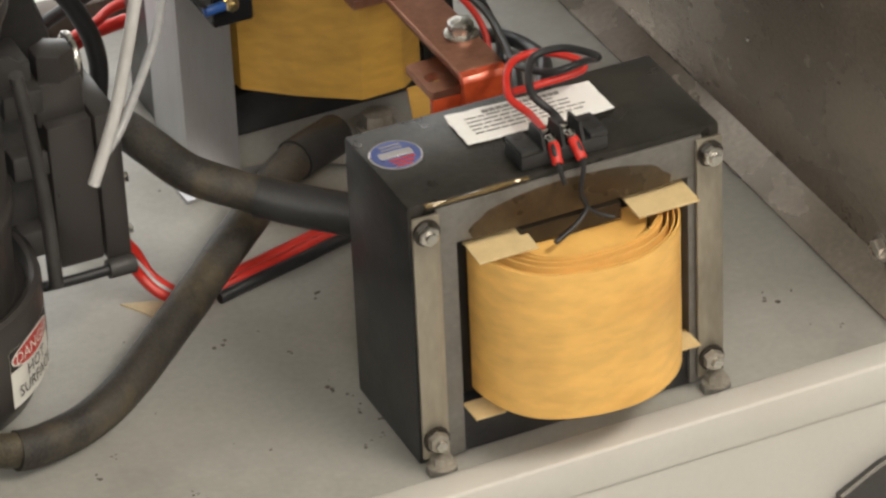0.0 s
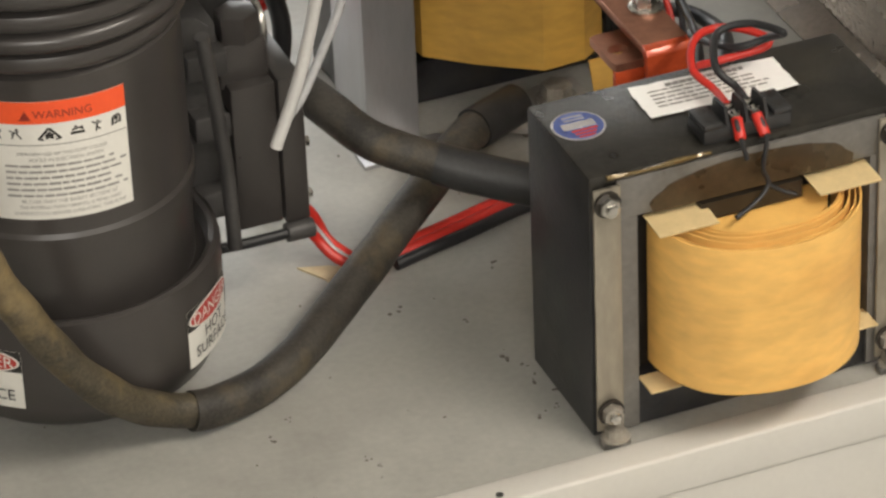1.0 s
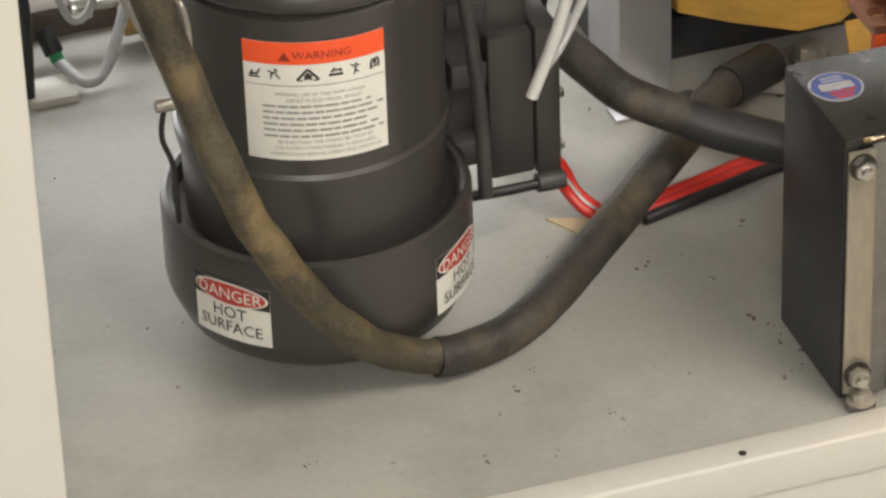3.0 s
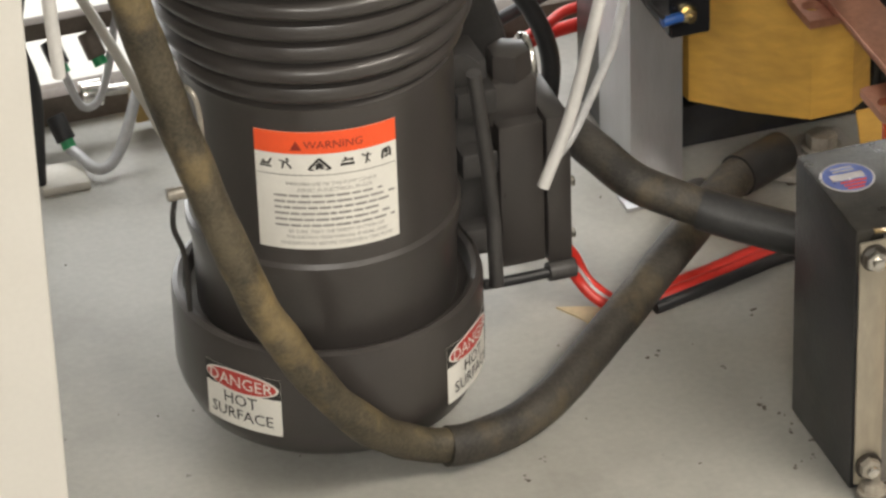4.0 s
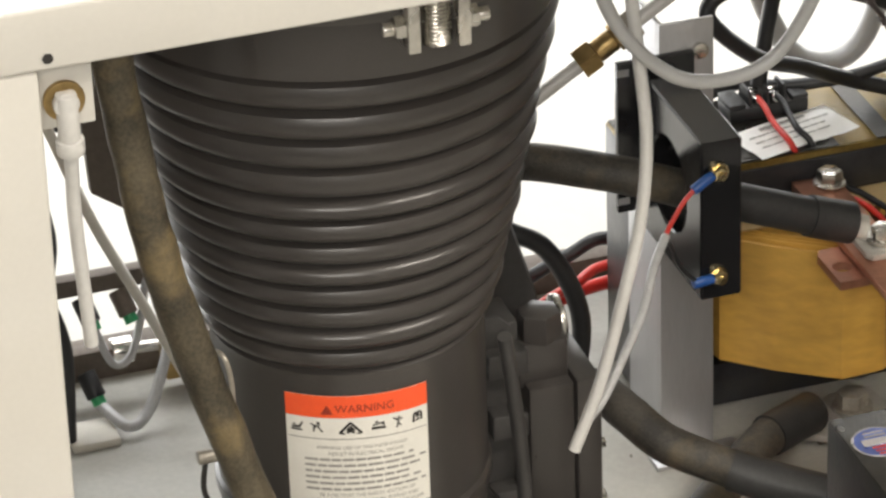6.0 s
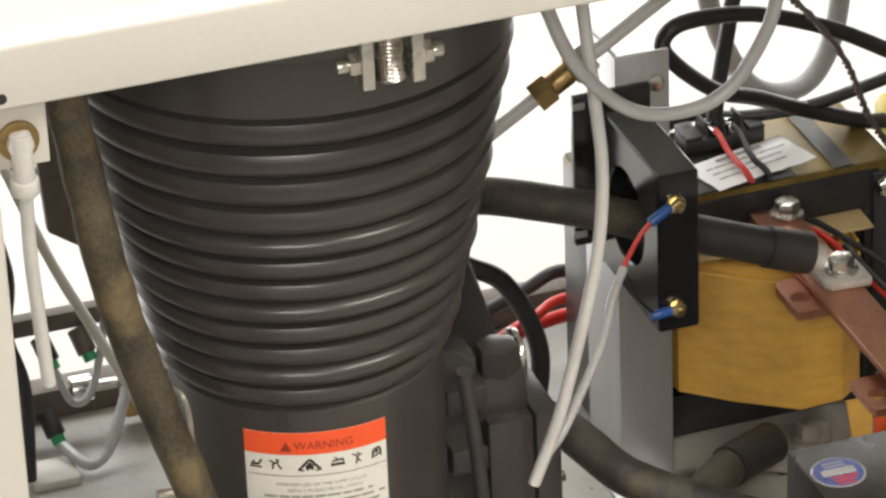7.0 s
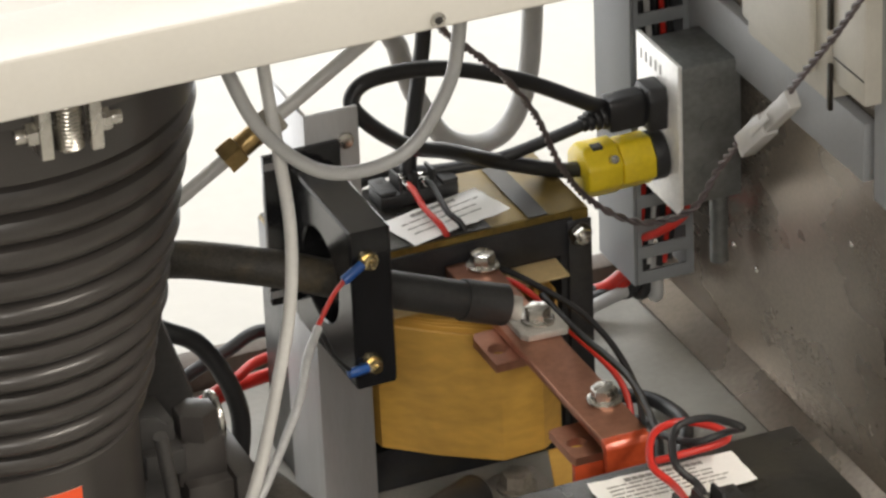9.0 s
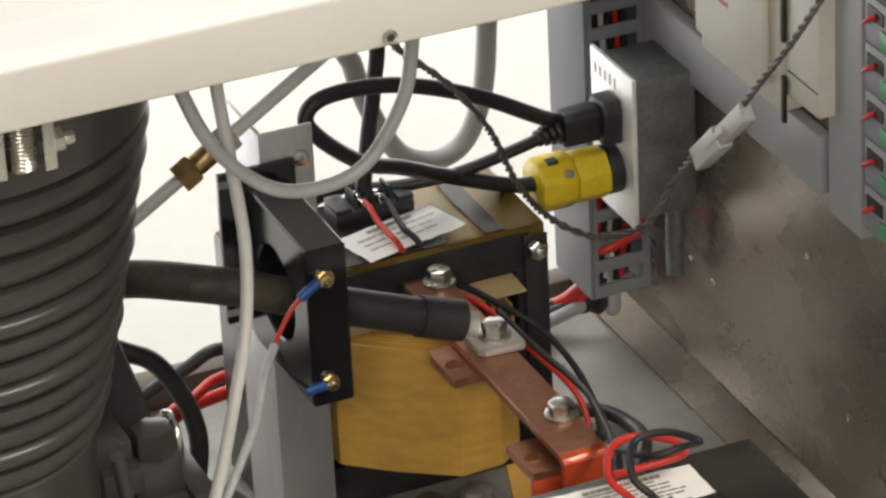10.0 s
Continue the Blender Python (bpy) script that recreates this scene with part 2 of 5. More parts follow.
def tube(points, r, seg=14, per=8, wobble=0.0, flat=1.0, bm=None, raw=False):
    """A round cable along a smooth line."""
    line = points if raw else spline(points, per)
    own = bmesh.new()
    rings, side = [], None
    for i, q in enumerate(line):
        q = Vector(q)
        d = (Vector(line[min(i + 1, len(line) - 1)]) - Vector(line[max(i - 1, 0)])).normalized()
        side = d.orthogonal().normalized() if side is None else (side - d * side.dot(d)).normalized()
        up = d.cross(side)
        ring = []
        for k in range(seg):
            a = 2 * math.pi * k / seg
            rr = r * (1 + wobble * noise.noise(q * 45 + Vector((math.cos(a), math.sin(a), 0)) * 0.8))
            ring.append(own.verts.new(q + side * (math.cos(a) * rr) + up * (math.sin(a) * rr * flat)))
        rings.append(ring)
    for a, b in zip(rings, rings[1:]):
        for k in range(seg):
            j = (k + 1) % seg
            own.faces.new((a[k], a[j], b[j], b[k]))
    own.faces.new(rings[0])
    own.faces.new(rings[-1])
    return merge(bm, own)


def plate_with_hole(x0, x1, y0, y1, z0, z1, cx, cy, rx, ry, seg=28):
    """A flat bar with an oval hole through its height."""
    bm = bmesh.new()
    rings = []
    for z in (z0, z1):
        out, inn = [], []
        for i in range(seg):
            a = 2 * math.pi * i / seg
            c, s = math.cos(a), math.sin(a)
            k = min((x1 - cx if c > 0 else cx - x0) / max(abs(c), 1e-6), (y1 - cy if s > 0 else cy - y0) / max(abs(s), 1e-6))
            out.append(bm.verts.new((cx + c * k, cy + s * k, z)))
            inn.append(bm.verts.new((cx + c * rx, cy + s * ry, z)))
        rings.append((out, inn))
    (o0, i0), (o1, i1) = rings
    for i in range(seg):
        j = (i + 1) % seg
        for a, b in ((o0, i0), (i0, i1), (i1, o1), (o1, o0)):
            bm.faces.new((a[i], a[j], b[j], b[i]))
    return bm


def prism(outline, axis, a, b, bevel=0.0):
    """An outline of pairs, drawn out along an axis from a to b."""
    bm = bmesh.new()
    put = {"x": lambda u, v, w: (w, u, v), "y": lambda u, v, w: (u, w, v), "z": lambda u, v, w: (u, v, w)}[axis]
    lo, hi = [bm.verts.new(put(u, v, a)) for u, v in outline], [bm.verts.new(put(u, v, b)) for u, v in outline]
    bm.faces.new(lo)
    bm.faces.new(hi)
    for i in range(len(lo)):
        j = (i + 1) % len(lo)
        bm.faces.new((lo[i], lo[j], hi[j], hi[i]))
    if bevel:
        bmesh.ops.recalc_face_normals(bm, faces=bm.faces[:])
        bmesh.ops.bevel(bm, geom=bm.edges[:], offset=bevel, segments=2, affect="EDGES", profile=0.5)
    return bm


def words(body, size):
    """Lettering in the built-in font as a flat bmesh, centred on the origin in x and y."""
    cu = bpy.data.curves.new("lettering", "FONT")
    cu.body, cu.size, cu.align_x, cu.align_y, cu.resolution_u = body, size, "CENTER", "CENTER", 2
    ob = bpy.data.objects.new("lettering", cu)
    scene.collection.objects.link(ob)
    me = bpy.data.meshes.new_from_object(ob.evaluated_get(bpy.context.evaluated_depsgraph_get()))
    bm = bmesh.new()
    bm.from_mesh(me)
    bpy.data.objects.remove(ob)
    bpy.data.meshes.remove(me)
    return bm


def hex_head(p, d, r, h, bm=None):
    own = bmesh.new()
    bmesh.ops.create_cone(own, cap_ends=True, segments=6, radius1=r, radius2=r, depth=h)
    top = [e for e in own.edges if e.verts[0].co.z > 0 and e.verts[1].co.z > 0]
    bmesh.ops.bevel(own, geom=top, offset=r * 0.16, segments=2, affect="EDGES", profile=0.5)
    own.transform(axis_matrix(Vector(p) + Vector(d).normalized() * h / 2, d))
    return merge(bm, own)


def hex_bolt(p, d, r, parent, material, h=None, stub=0.0):
    """A hexagon head or nut on its washer, as parts of a thing."""
    d = Vector(d).normalized()
    p = Vector(p)
    h = h or r * 0.8
    part("washer", rod(p, p + d * r * 0.3, r * 1.32, 24, bevel=r * 0.06), material, parent)
    b = part("bolt", hex_head(p + d * r * 0.3, d, r, h), material, parent)
    if stub:
        part("bolt_end", rod(p + d * (r * 0.3 + h), p + d * (r * 0.3 + h + stub), r * 0.52, 16, bevel=r * 0.08), material, b)
    return b


# ---- the cabinet ----
FRONT, BACK, SIDE = -0.0135, 0.545, 0.311
single("floor", block(-0.80, SIDE, FRONT, BACK, -0.006, 0.0), M["floor"], "grey painted cabinet floor with dark spatter marks", "floor", kind="structure", smooth=0)
side = tagged(link("wall_side", block(SIDE, SIDE + 0.004, -0.028, BACK + 0.02, -0.05, 0.515), M["steel_side"], 0), "worn brushed steel side sheet of the cabinet", "wall", kind="structure")
single("trim_side", prism([(0.2895, 0.0012), (SIDE - 0.0005, 0.0110), (SIDE - 0.0005, 0.0140), (0.2890, 0.0034)], "y", FRONT + 0.001, BACK - 0.001), M["steel_side"], "bent steel foot of the side sheet along the floor", "trim", kind="structure", smooth=0)
lip = bmesh.new()
block(-0.80, 0.75, -0.0345, FRONT, -0.024, 0.0025, 0.0022, 3, lip)
single("trim_front", lip, M["cream"], "cream painted front lip of the cabinet", "trim", kind="structure")
single("panel_front", block(-0.80, 0.75, -0.0325, -0.0255, -0.45, -0.012), M["cream"], "cream painted front panel below the lip", "panel", kind="structure")
single("trim_back", block(-0.80, SIDE, BACK, BACK + 0.02, -0.02, 0.020, 0.002), M["rail"], "dull brown rail along the back of the floor", "trim", kind="structure")
single("post_front", block(-0.62, -0.4435, -0.030, 0.03, -0.3, 0.5150, 0.003), M["cream"], "cream painted upright cabinet post", "post", kind="structure")
single("beam_front", block(-0.80, 0.75, -0.030, 0.02, 0.5155, 0.5465, 0.0018, 3), M["cream"], "cream painted cross beam over the opening", "beam", kind="structure")
single("ceiling", block(-0.80, 0.75, 0.0205, 0.56, 0.5175, 0.5455), M["cream"], "cream painted cabinet top plate", "top plate", kind="structure")
# unseen dark wall, added to cut bounced light on the left floor
single("wall_left", block(-0.625, -0.621, 0.031, BACK + 0.02, -0.05, 0.517), M["rail"], "unseen dull brown wall added to darken the left floor", "wall", kind="structure", smooth=0)
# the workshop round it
single("backdrop", block(-3.2, 3.2, 2.6, 2.62, -1.0, 1.1), glow, "pale wall behind the cabinet, its brightness put in as glow", "backdrop", kind="structure", smooth=0)
# unseen; ends the glow here so the black block's top reflects dark
single("wall_north", block(-3.2, 3.2, 2.6, 2.62, 1.1, 2.6), M["wall"], "unseen pale wall capping the glowing backdrop", "wall", kind="structure", smooth=0)
single("ground", block(-3.2, 3.2, -3.6, 2.6, -0.82, -0.80), M["wall"], "pale workshop floor", "ground", kind="structure", smooth=0)
single("wall_south", block(-3.2, 3.2, -3.62, -3.60, -0.8, 2.6), M["wall"], "pale workshop wall", "wall", kind="structure", smooth=0)
single("wall_east", block(3.2, 3.22, -3.6, 2.6, -0.8, 2.6), M["wall"], "pale workshop wall", "wall", kind="structure", smooth=0)
single("wall_west", block(-3.22, -3.2, -3.6, 2.6, -0.8, 2.6), M["wall"], "pale workshop wall", "wall", kind="structure", smooth=0)
single("roof", block(-3.2, 3.2, -3.6, 2.6, 2.6, 2.62), M["wall"], "pale workshop ceiling", "ceiling", kind="structure", smooth=0)

# ---- diffusion pump ----
PX, PY = -0.2447, 0.1865
FWD, RGT = Vector((-0.256, -0.967, 0)).normalized(), Vector((0.967, -0.256, 0)).normalized()


def on_pump(a, r, z):
    return Vector((PX, PY, z)) + (FWD * math.cos(a) + RGT * math.sin(a)) * r


def wrapped(bm, a0, r, z0):
    """Bends a flat drawing (x along, y up) round the pump."""
    for v in bm.verts:
        v.co = on_pump(a0 + v.co.x / r, r + v.co.z, z0 + v.co.y)
    return bm


def sheet(w, h, x=0.0, y=0.0, lift=0.0, nx=16, oval=False):
    bm = bmesh.new()
    if oval:
        cuts = [math.cos(math.pi * (1 - i / 24)) for i in range(25)]
        rows = [[bm.verts.new((x + w / 2 * c, y + k * h / 2 * math.sqrt(max(1e-6, 1 - c * c)), lift)) for c in cuts] for k in (-1, 1)]
        for i in range(24):
            bm.faces.new((rows[0][i], rows[0][i + 1], rows[1][i + 1], rows[1][i]))
        return bm
    for i in range(nx):
        u0, u1 = x - w / 2 + w * i / nx, x - w / 2 + w * (i + 1) / nx
        bm.faces.new([bm.verts.new(c) for c in ((u0, y - h / 2, lift), (u1, y - h / 2, lift), (u1, y + h / 2, lift), (u0, y + h / 2, lift))])
    bmesh.ops.remove_doubles(bm, verts=bm.verts[:], dist=1e-6)
    return bm


R_BODY, R_CUP = 0.0745, 0.0872
pump = thing("diffusion_pump", (PX, PY, 0.0), "dark grey painted diffusion pump with ribbed barrel and heater cup", "vacuum pump")
part("heater_cup", lathe((PX, PY), [(0.050, 0.014), (0.072, 0.014), (0.079, 0.020), (0.0855, 0.035), (R_CUP, 0.043), (R_CUP, 0.084), (0.0862, 0.0885), (0.0835, 0.0900), (0.0805, 0.0890), (0.0790, 0.0860), (0.0785, 0.0800), (0.060, 0.0800)]), M["pump"], pump, "grey heater cup with rolled rim")
part("pedestal", lathe((PX, PY), [(0.052, 0.0), (0.052, 0.015), (0.048, 0.018)]), M["pump_dark"], pump)
profile = [(R_BODY - 0.002, 0.071), (R_BODY - 0.001, 0.120), (R_BODY + 0.0018, 0.132), (R_BODY + 0.0018, 0.1375), (R_BODY, 0.140), (R_BODY, 0.231), (R_BODY + 0.001, 0.236)]
z, ridges = 0.239, [0.0145] * 8 + [0.0185] * 4
for i, step in enumerate(ridges):
    r0 = R_BODY + 0.0405 * min(1.0, ((z - 0.239) / 0.185)) ** 0.9
    tall = 0.0050 if i % 3 != 1 else 0.0060
    for k in range(7):
        f = k / 6
        profile.append((r0 + tall * math.sin(math.pi * f) ** 0.85 - (0.0030 if k in (0, 6) else 0) + 0.0022 * f, z + step * f))
    z += step
profile += [(0.1185, 0.4305), (0.1195, 0.440), (0.1195, 0.4700), (0.1215, 0.4720), (0.145, 0.474), (0.147, 0.478), (0.147, 0.498), (0.145, 0.5005)]
part("barrel", lathe((PX, PY), profile, 128), M["pump"], pump, "grey barrel with cooling ribs")
# warning label
LW, LH, LZ, LA = 0.0785, 0.0730, 0.1865, 0.03
wl = part("warning_label", wrapped(sheet(LW, LH, nx=28), LA, R_BODY + 0.0004, LZ), M["label_white"], pump, "white warning label with orange-red header", 0)
part("header", wrapped(sheet(LW, 0.0135, 0, LH / 2 - 0.00675, nx=28), LA, R_BODY + 0.0007, LZ), M["label_orange"], wl, "orange-red header band", 0)
tri = words("WARNING", 0.0066)
bmesh.ops.translate(tri, verts=tri.verts[:], vec=(0.004, LH / 2 - 0.0080, 0))
tv = [tri.verts.new(c) for c in ((-0.0195, LH / 2 - 0.0112, 0), (-0.0130, LH / 2 - 0.0112, 0), (-0.01625, LH / 2 - 0.0055, 0))]
tri.faces.new(tv)
part("header_print", wrapped(tri, LA, R_BODY + 0.0010, LZ), M["ink_brown"], wl, "", 0)
part("rule", wrapped(sheet(LW * 0.98, 0.0005, 0, LH / 2 - 0.0265, nx=28), LA, R_BODY + 0.0008, LZ), M["ink_grey"], wl, "", 0)


def pictogram(strokes, dots, cx):
    """One small drawing of strokes (x0, y0, x1, y1, width) and dots (x, y, size), in millimetres."""
    bm = bmesh.new()
    for x0, y0, x1, y1, w in strokes:
        d = Vector((x1 - x0, y1 - y0)).normalized() * w / 2
        bm.faces.new([bm.verts.new(((cx + x) / 1000, LH / 2 - 0.0195 + y / 1000, 0)) for x, y in ((x0 - d.y, y0 + d.x), (x0 + d.y, y0 - d.x), (x1 + d.y, y1 - d.x), (x1 - d.y, y1 + d.x))])
    for x, y, r in dots:
        bm.faces.new([bm.verts.new(((cx + x + r * math.cos(a)) / 1000, LH / 2 - 0.0195 + (y + r * math.sin(a)) / 1000, 0)) for a in [k * math.pi / 5 for k in range(10)]])
    part("pictogram", wrapped(bm, LA, R_BODY + 0.0008, LZ), M["flat_black"], wl, "", 0)


pictogram([(-3.5, -2.5, 3.0, -2.5, 1.0), (-3.0, -1.0, 2.0, -0.6, 1.3), (1.5, -0.5, 3.2, 2.5, 1.0)], [(-1.5, 0.6, 0.7)], -33)
pictogram([(-3.0, 2.0, 1.0, 0.5, 0.8), (1.0, 0.5, 3.5, -2.8, 0.9), (-0.5, 1.0, -1.5, -3.0, 0.8), (-2.0, -0.5, 2.5, 1.8, 0.6)], [(1.2, 2.6, 0.9)], -22.5)
pictogram([(-6.0, -3.5, 0.0, 3.2, 1.4), (6.0, -3.5, 0.0, 3.2, 1.4), (-2.0, -3.0, 2.0, -0.5, 1.6), (2.0, -3.0, -2.0, -0.5, 1.6), (-5.0, -3.6, -3.0, -3.6, 0.9), (3.0, -3.6, 5.0, -3.6, 0.9)], [(0, 0.2, 1.0)], -4)
pictogram([(-3.8, -1.5, 3.8, -1.5, 1.6), (-3.0, 0.4, 1.0, 1.4, 1.0), (1.0, 1.4, 3.4, 0.2, 1.0)], [(-1.0, 2.3, 0.7), (2.6, 1.6, 0.6)], 11)
pictogram([(-2.5, 3.0, 0.5, 0.8, 0.8), (0.5, 0.8, -0.5, -3.4, 0.9), (0.5, 0.8, 3.0, 2.0, 0.7), (0.2, -0.5, 2.2, -2.6, 0.8)], [(0.8, 2.5, 0.8)], 21.5)
pictogram([(-2.4, -3.0, -2.0, 2.0, 1.2), (2.4, -2.4, 2.2, 2.4, 1.2), (-2.0, 2.2, 2.0, 3.0, 1.1), (-1.0, -2.2, 1.4, -1.0, 1.2)], [(0.0, 0.9, 1.2)], 33)
LINES = ("IMPROPER USE OF THIS PUMP COULD", "RESULT IN ELECTRICAL SHOCK", None, None, None, None, None, None, "BE SURE THAT THE SAFETY SECTION OF", "THE INSTRUCTION MANUAL IS READ AND", "UNDERSTOOD BEFORE OPERATING THIS PUMP")
for i, text in enumerate(LINES):
    y = LH / 2 - 0.0320 - i * 0.00370
    if text:
        row = words(text, 0.0029)
        bmesh.ops.translate(row, verts=row.verts[:], vec=(0.004 if i else 0.002, y, 0))
    else:
        row, x, end = bmesh.new(), -0.0295, random.choice((0.030, 0.033, 0.034, 0.026))
        while x < end:
            w = random.uniform(0.0035, 0.0085)
            merge(row, sheet(min(w, end - x + 0.002), 0.0013, x + w / 2, y, 0, 3))
            x += w + 0.0009
    part("text_line", wrapped(row, LA, R_BODY + 0.0008, LZ), M["ink_grey"], wl, "", 0)


def danger_label(a):
    w, h, zc = 0.0500, 0.0370, 0.0535
    lab = part("danger_label", wrapped(sheet(w, h, nx=16), a, R_CUP + 0.0004, zc), M["label_white"], pump, "white danger hot surface label with red oval", 0)
    part("black_band", wrapped(sheet(w, 0.0135, 0, h / 2 - 0.00675, nx=16), a, R_CUP + 0.0006, zc), M["flat_black"], lab, "", 0)
    part("oval_rim", wrapped(sheet(0.0485, 0.0148, 0, h / 2 - 0.0070, 0, oval=True), a, R_CUP + 0.0009, zc), M["label_white"], lab, "", 0)
    part("oval", wrapped(sheet(0.0460, 0.0128, 0, h / 2 - 0.0070, 0, oval=True), a, R_CUP + 0.0012, zc), M["label_red"], lab, "red oval", 0)
    for body, size, y, m in (("DANGER", 0.0105, h / 2 - 0.0072, "label_white"), ("HOT", 0.0105, h / 2 - 0.0190, "flat_black"), ("SURFACE", 0.0100, h / 2 - 0.0285, "flat_black")):
        t = words(body, size)
        bmesh.ops.translate(t, verts=t.verts[:], vec=(0, y, 0))
        part("lettering", wrapped(t, a, R_CUP + 0.0015, zc), M[m], lab, "", 0)


danger_label(radians(-36))
danger_label(radians(62))
# clip on the far side of the cup, small chrome latch
origin(-0.003, 0.003, -0.003)
latch = part("latch", rod((-0.334, 0.165, 0.172), (-0.3225, 0.165, 0.172), 0.0040, 16, bevel=0.001), M["zinc_worn"], pump, "dull chrome latch knob")
part("latch_rod", tube([(-0.329, 0.165, 0.172), (-0.3315, 0.165, 0.152), (-0.3265, 0.165, 0.132), (-0.325, 0.168, 0.094)], 0.0016, 10), M["flat_black"], latch)
# clamp strap and drain boss beside the barrel
part("hook", tube([(-0.332, 0.125, 0.262), (-0.328, 0.115, 0.262), (-0.3255, 0.112, 0.250), (-0.3250, 0.112, 0.225)], 0.0014, 8), M["zinc_worn"], pump)

origin(0.0, -0.002, -0.004)
# thermal switch box on the pump's flank
box = part("switch_box", block(-0.137, -0.110, 0.203, 0.262, 0.060, 0.1530, 0.0018), M["pump"], pump, "grey painted switch box")
part("switch_box_lid", block(-0.1095, -0.0945, 0.201, 0.264, 0.0585, 0.1545, 0.0018), M["pump"], box)
for zz in (0.0725, 0.107, 0.1405):
    part("lid_screw", hex_head((-0.0945, 0.207, zz), (1, 0, 0), 0.0034, 0.0032), M["zinc"], box, "bright lid screw")
boss = part("drain_boss", block(-0.140, -0.110, 0.212, 0.240, 0.148, 0.177, 0.003), M["pump"], pump)
part("cap_nut", hex_head((-0.124, 0.222, 0.176), (0, 0, 1), 0.0128, 0.017), M["pump"], boss, "grey hexagon cap nut")
part("boss_flange", rod((-0.106, 0.25, 0.166), (-0.102, 0.25, 0.166), 0.016, 24, bevel=0.001), M["zinc"], boss)
for k, (x0, zz) in enumerate(((-0.158, 0.080), (-0.158, 0.130), (-0.160, 0.170))):
    part("spacer", block(x0, -0.136, 0.205, 0.235, zz - 0.008, zz + 0.008, 0.002), M["pump_dark"], box)
part("backing", block(-0.170, -0.1375, 0.218, 0.250, 0.062, 0.190, 0.002), M["pump_dark"], box)
part("grip_bar", tube([(-0.163, 0.165, 0.215), (-0.156, 0.172, 0.170), (-0.150, 0.178, 0.120), (-0.148, 0.180, 0.066)], 0.0042, 12), M["pump_dark"], box)
part("conduit", tube([(-0.168, 0.190, 0.062), (-0.140, 0.193, 0.058), (-0.105, 0.196, 0.056)], 0.0032, 12), M["rubber"], box)
part("conduit_nut", rod((-0.112, 0.196, 0.0565), (-0.095, 0.197, 0.0555), 0.0058, 16, bevel=0.001), M["pump_dark"], box)
part("torn_foil", prism([(-0.163, 0.200), (-0.150, 0.197), (-0.143, 0.190), (-0.150, 0.176), (-0.161, 0.178)], "y", 0.214, 0.2165, 0.0004), M["pump_dark"], box, "torn grey foil flap")
foreline = part("foreline_neck", prism([(-0.160, 0.300), (-0.146, 0.300), (-0.108, 0.170), (-0.125, 0.150), (-0.165, 0.160)], "y", 0.262, 0.300, 0.006), M["pump_dark"], pump, "dark tapering foreline neck")


# ---- transformers ----
origin()


def terminal_strip(x, y, z, parent_name="terminal_block", flip=False):
    ts = thing(parent_name, (x, y, z), "black two-way barrier terminal block with screws", "terminal block", "terminal blocks")
    part("base", block(x - 0.026, x + 0.026, y - 0.0105, y + 0.0105, z, z + 0.0085, 0.001), M["heatshrink"], ts)
    for k in (-1, 0, 1):
        part("barrier", prism([(y - 0.010, z + 0.008), (y + 0.010, z + 0.008), (y + 0.008, z + 0.0175), (y - 0.006, z + 0.0185)], "x", x + k * 0.0115 - 0.0008, x + k * 0.0115 + 0.0008), M["heatshrink"], ts)
    for sx in (-1, 1):
        ear = part("ear", block(x + sx * 0.0205 - 0.0055, x + sx * 0.0205 + 0.0055, y - 0.011, y + 0.011, z + 0.0086, z + 0.0120, 0.0012), M["heatshrink"], ts)
        for dy in (-0.004, 0.005):
            part("hole_rim", rod((x + sx * 0.0205, y + dy, z + 0.0116), (x + sx * 0.0205, y + dy, z + 0.0122), 0.0027, 14), M["flat_black"], ear)
        for dy in (-0.0055, 0.0045):
            s = part("screw", rod((x + sx * 0.0057, y + dy, z + 0.0085), (x + sx * 0.0057, y + dy, z + 0.0135), 0.0037, 16, bevel=0.0006), M["zinc"], ts, "bright slotted screw")
            part("slot", block(x + sx * 0.0057 - 0.003, x + sx * 0.0057 + 0.003, y + dy - 0.0004, y + dy + 0.0004, z + 0.0133, z + 0.0138), M["flat_black"], s, "", 0)
    return ts


def coil_wrap(ox, oy, z0, z1, half, bulge, wall, n=40, power=2.0, facet=False):
    """One turn of coil paper bulging out of the core's window, open above."""
    bm = bmesh.new()
    outer, inner = [], []
    folds = ((-1.0, 0.0), (-0.94, 0.32), (-0.50, 0.66), (0.06, 1.0), (0.52, 0.98), (0.80, 0.80), (0.96, 0.45), (1.0, 0.0))
    if facet:
        n = len(folds) - 1
    for i in range(n + 1):
        a = math.pi * i / n
        c, s = math.cos(a), math.sin(a)
        e = 2 / power
        ux, uy = folds[i] if facet else (-math.copysign(abs(c) ** e, c), abs(s) ** e)
        outer.append((ox + ux * half, oy - uy * bulge))
        inner.append((ox + ux * (half - wall), oy - uy * (bulge - wall)))
    vs = []
    for i in range(n + 1):
        sag = 0.0003 * math.sin(i * 0.4)
        vs.append([bm.verts.new((*outer[i], z0 + sag)), bm.verts.new((*outer[i], z1 + sag)), bm.verts.new((*inner[i], z1 + sag)), bm.verts.new((*inner[i], z0 + sag))])
    for a, b in zip(vs, vs[1:]):
        for k in range(4):
            j = (k + 1) % 4
            bm.faces.new((a[k], a[j], b[j], b[k]))
    bm.faces.new(vs[0])
    bm.faces.new(vs[-1])
    return bm


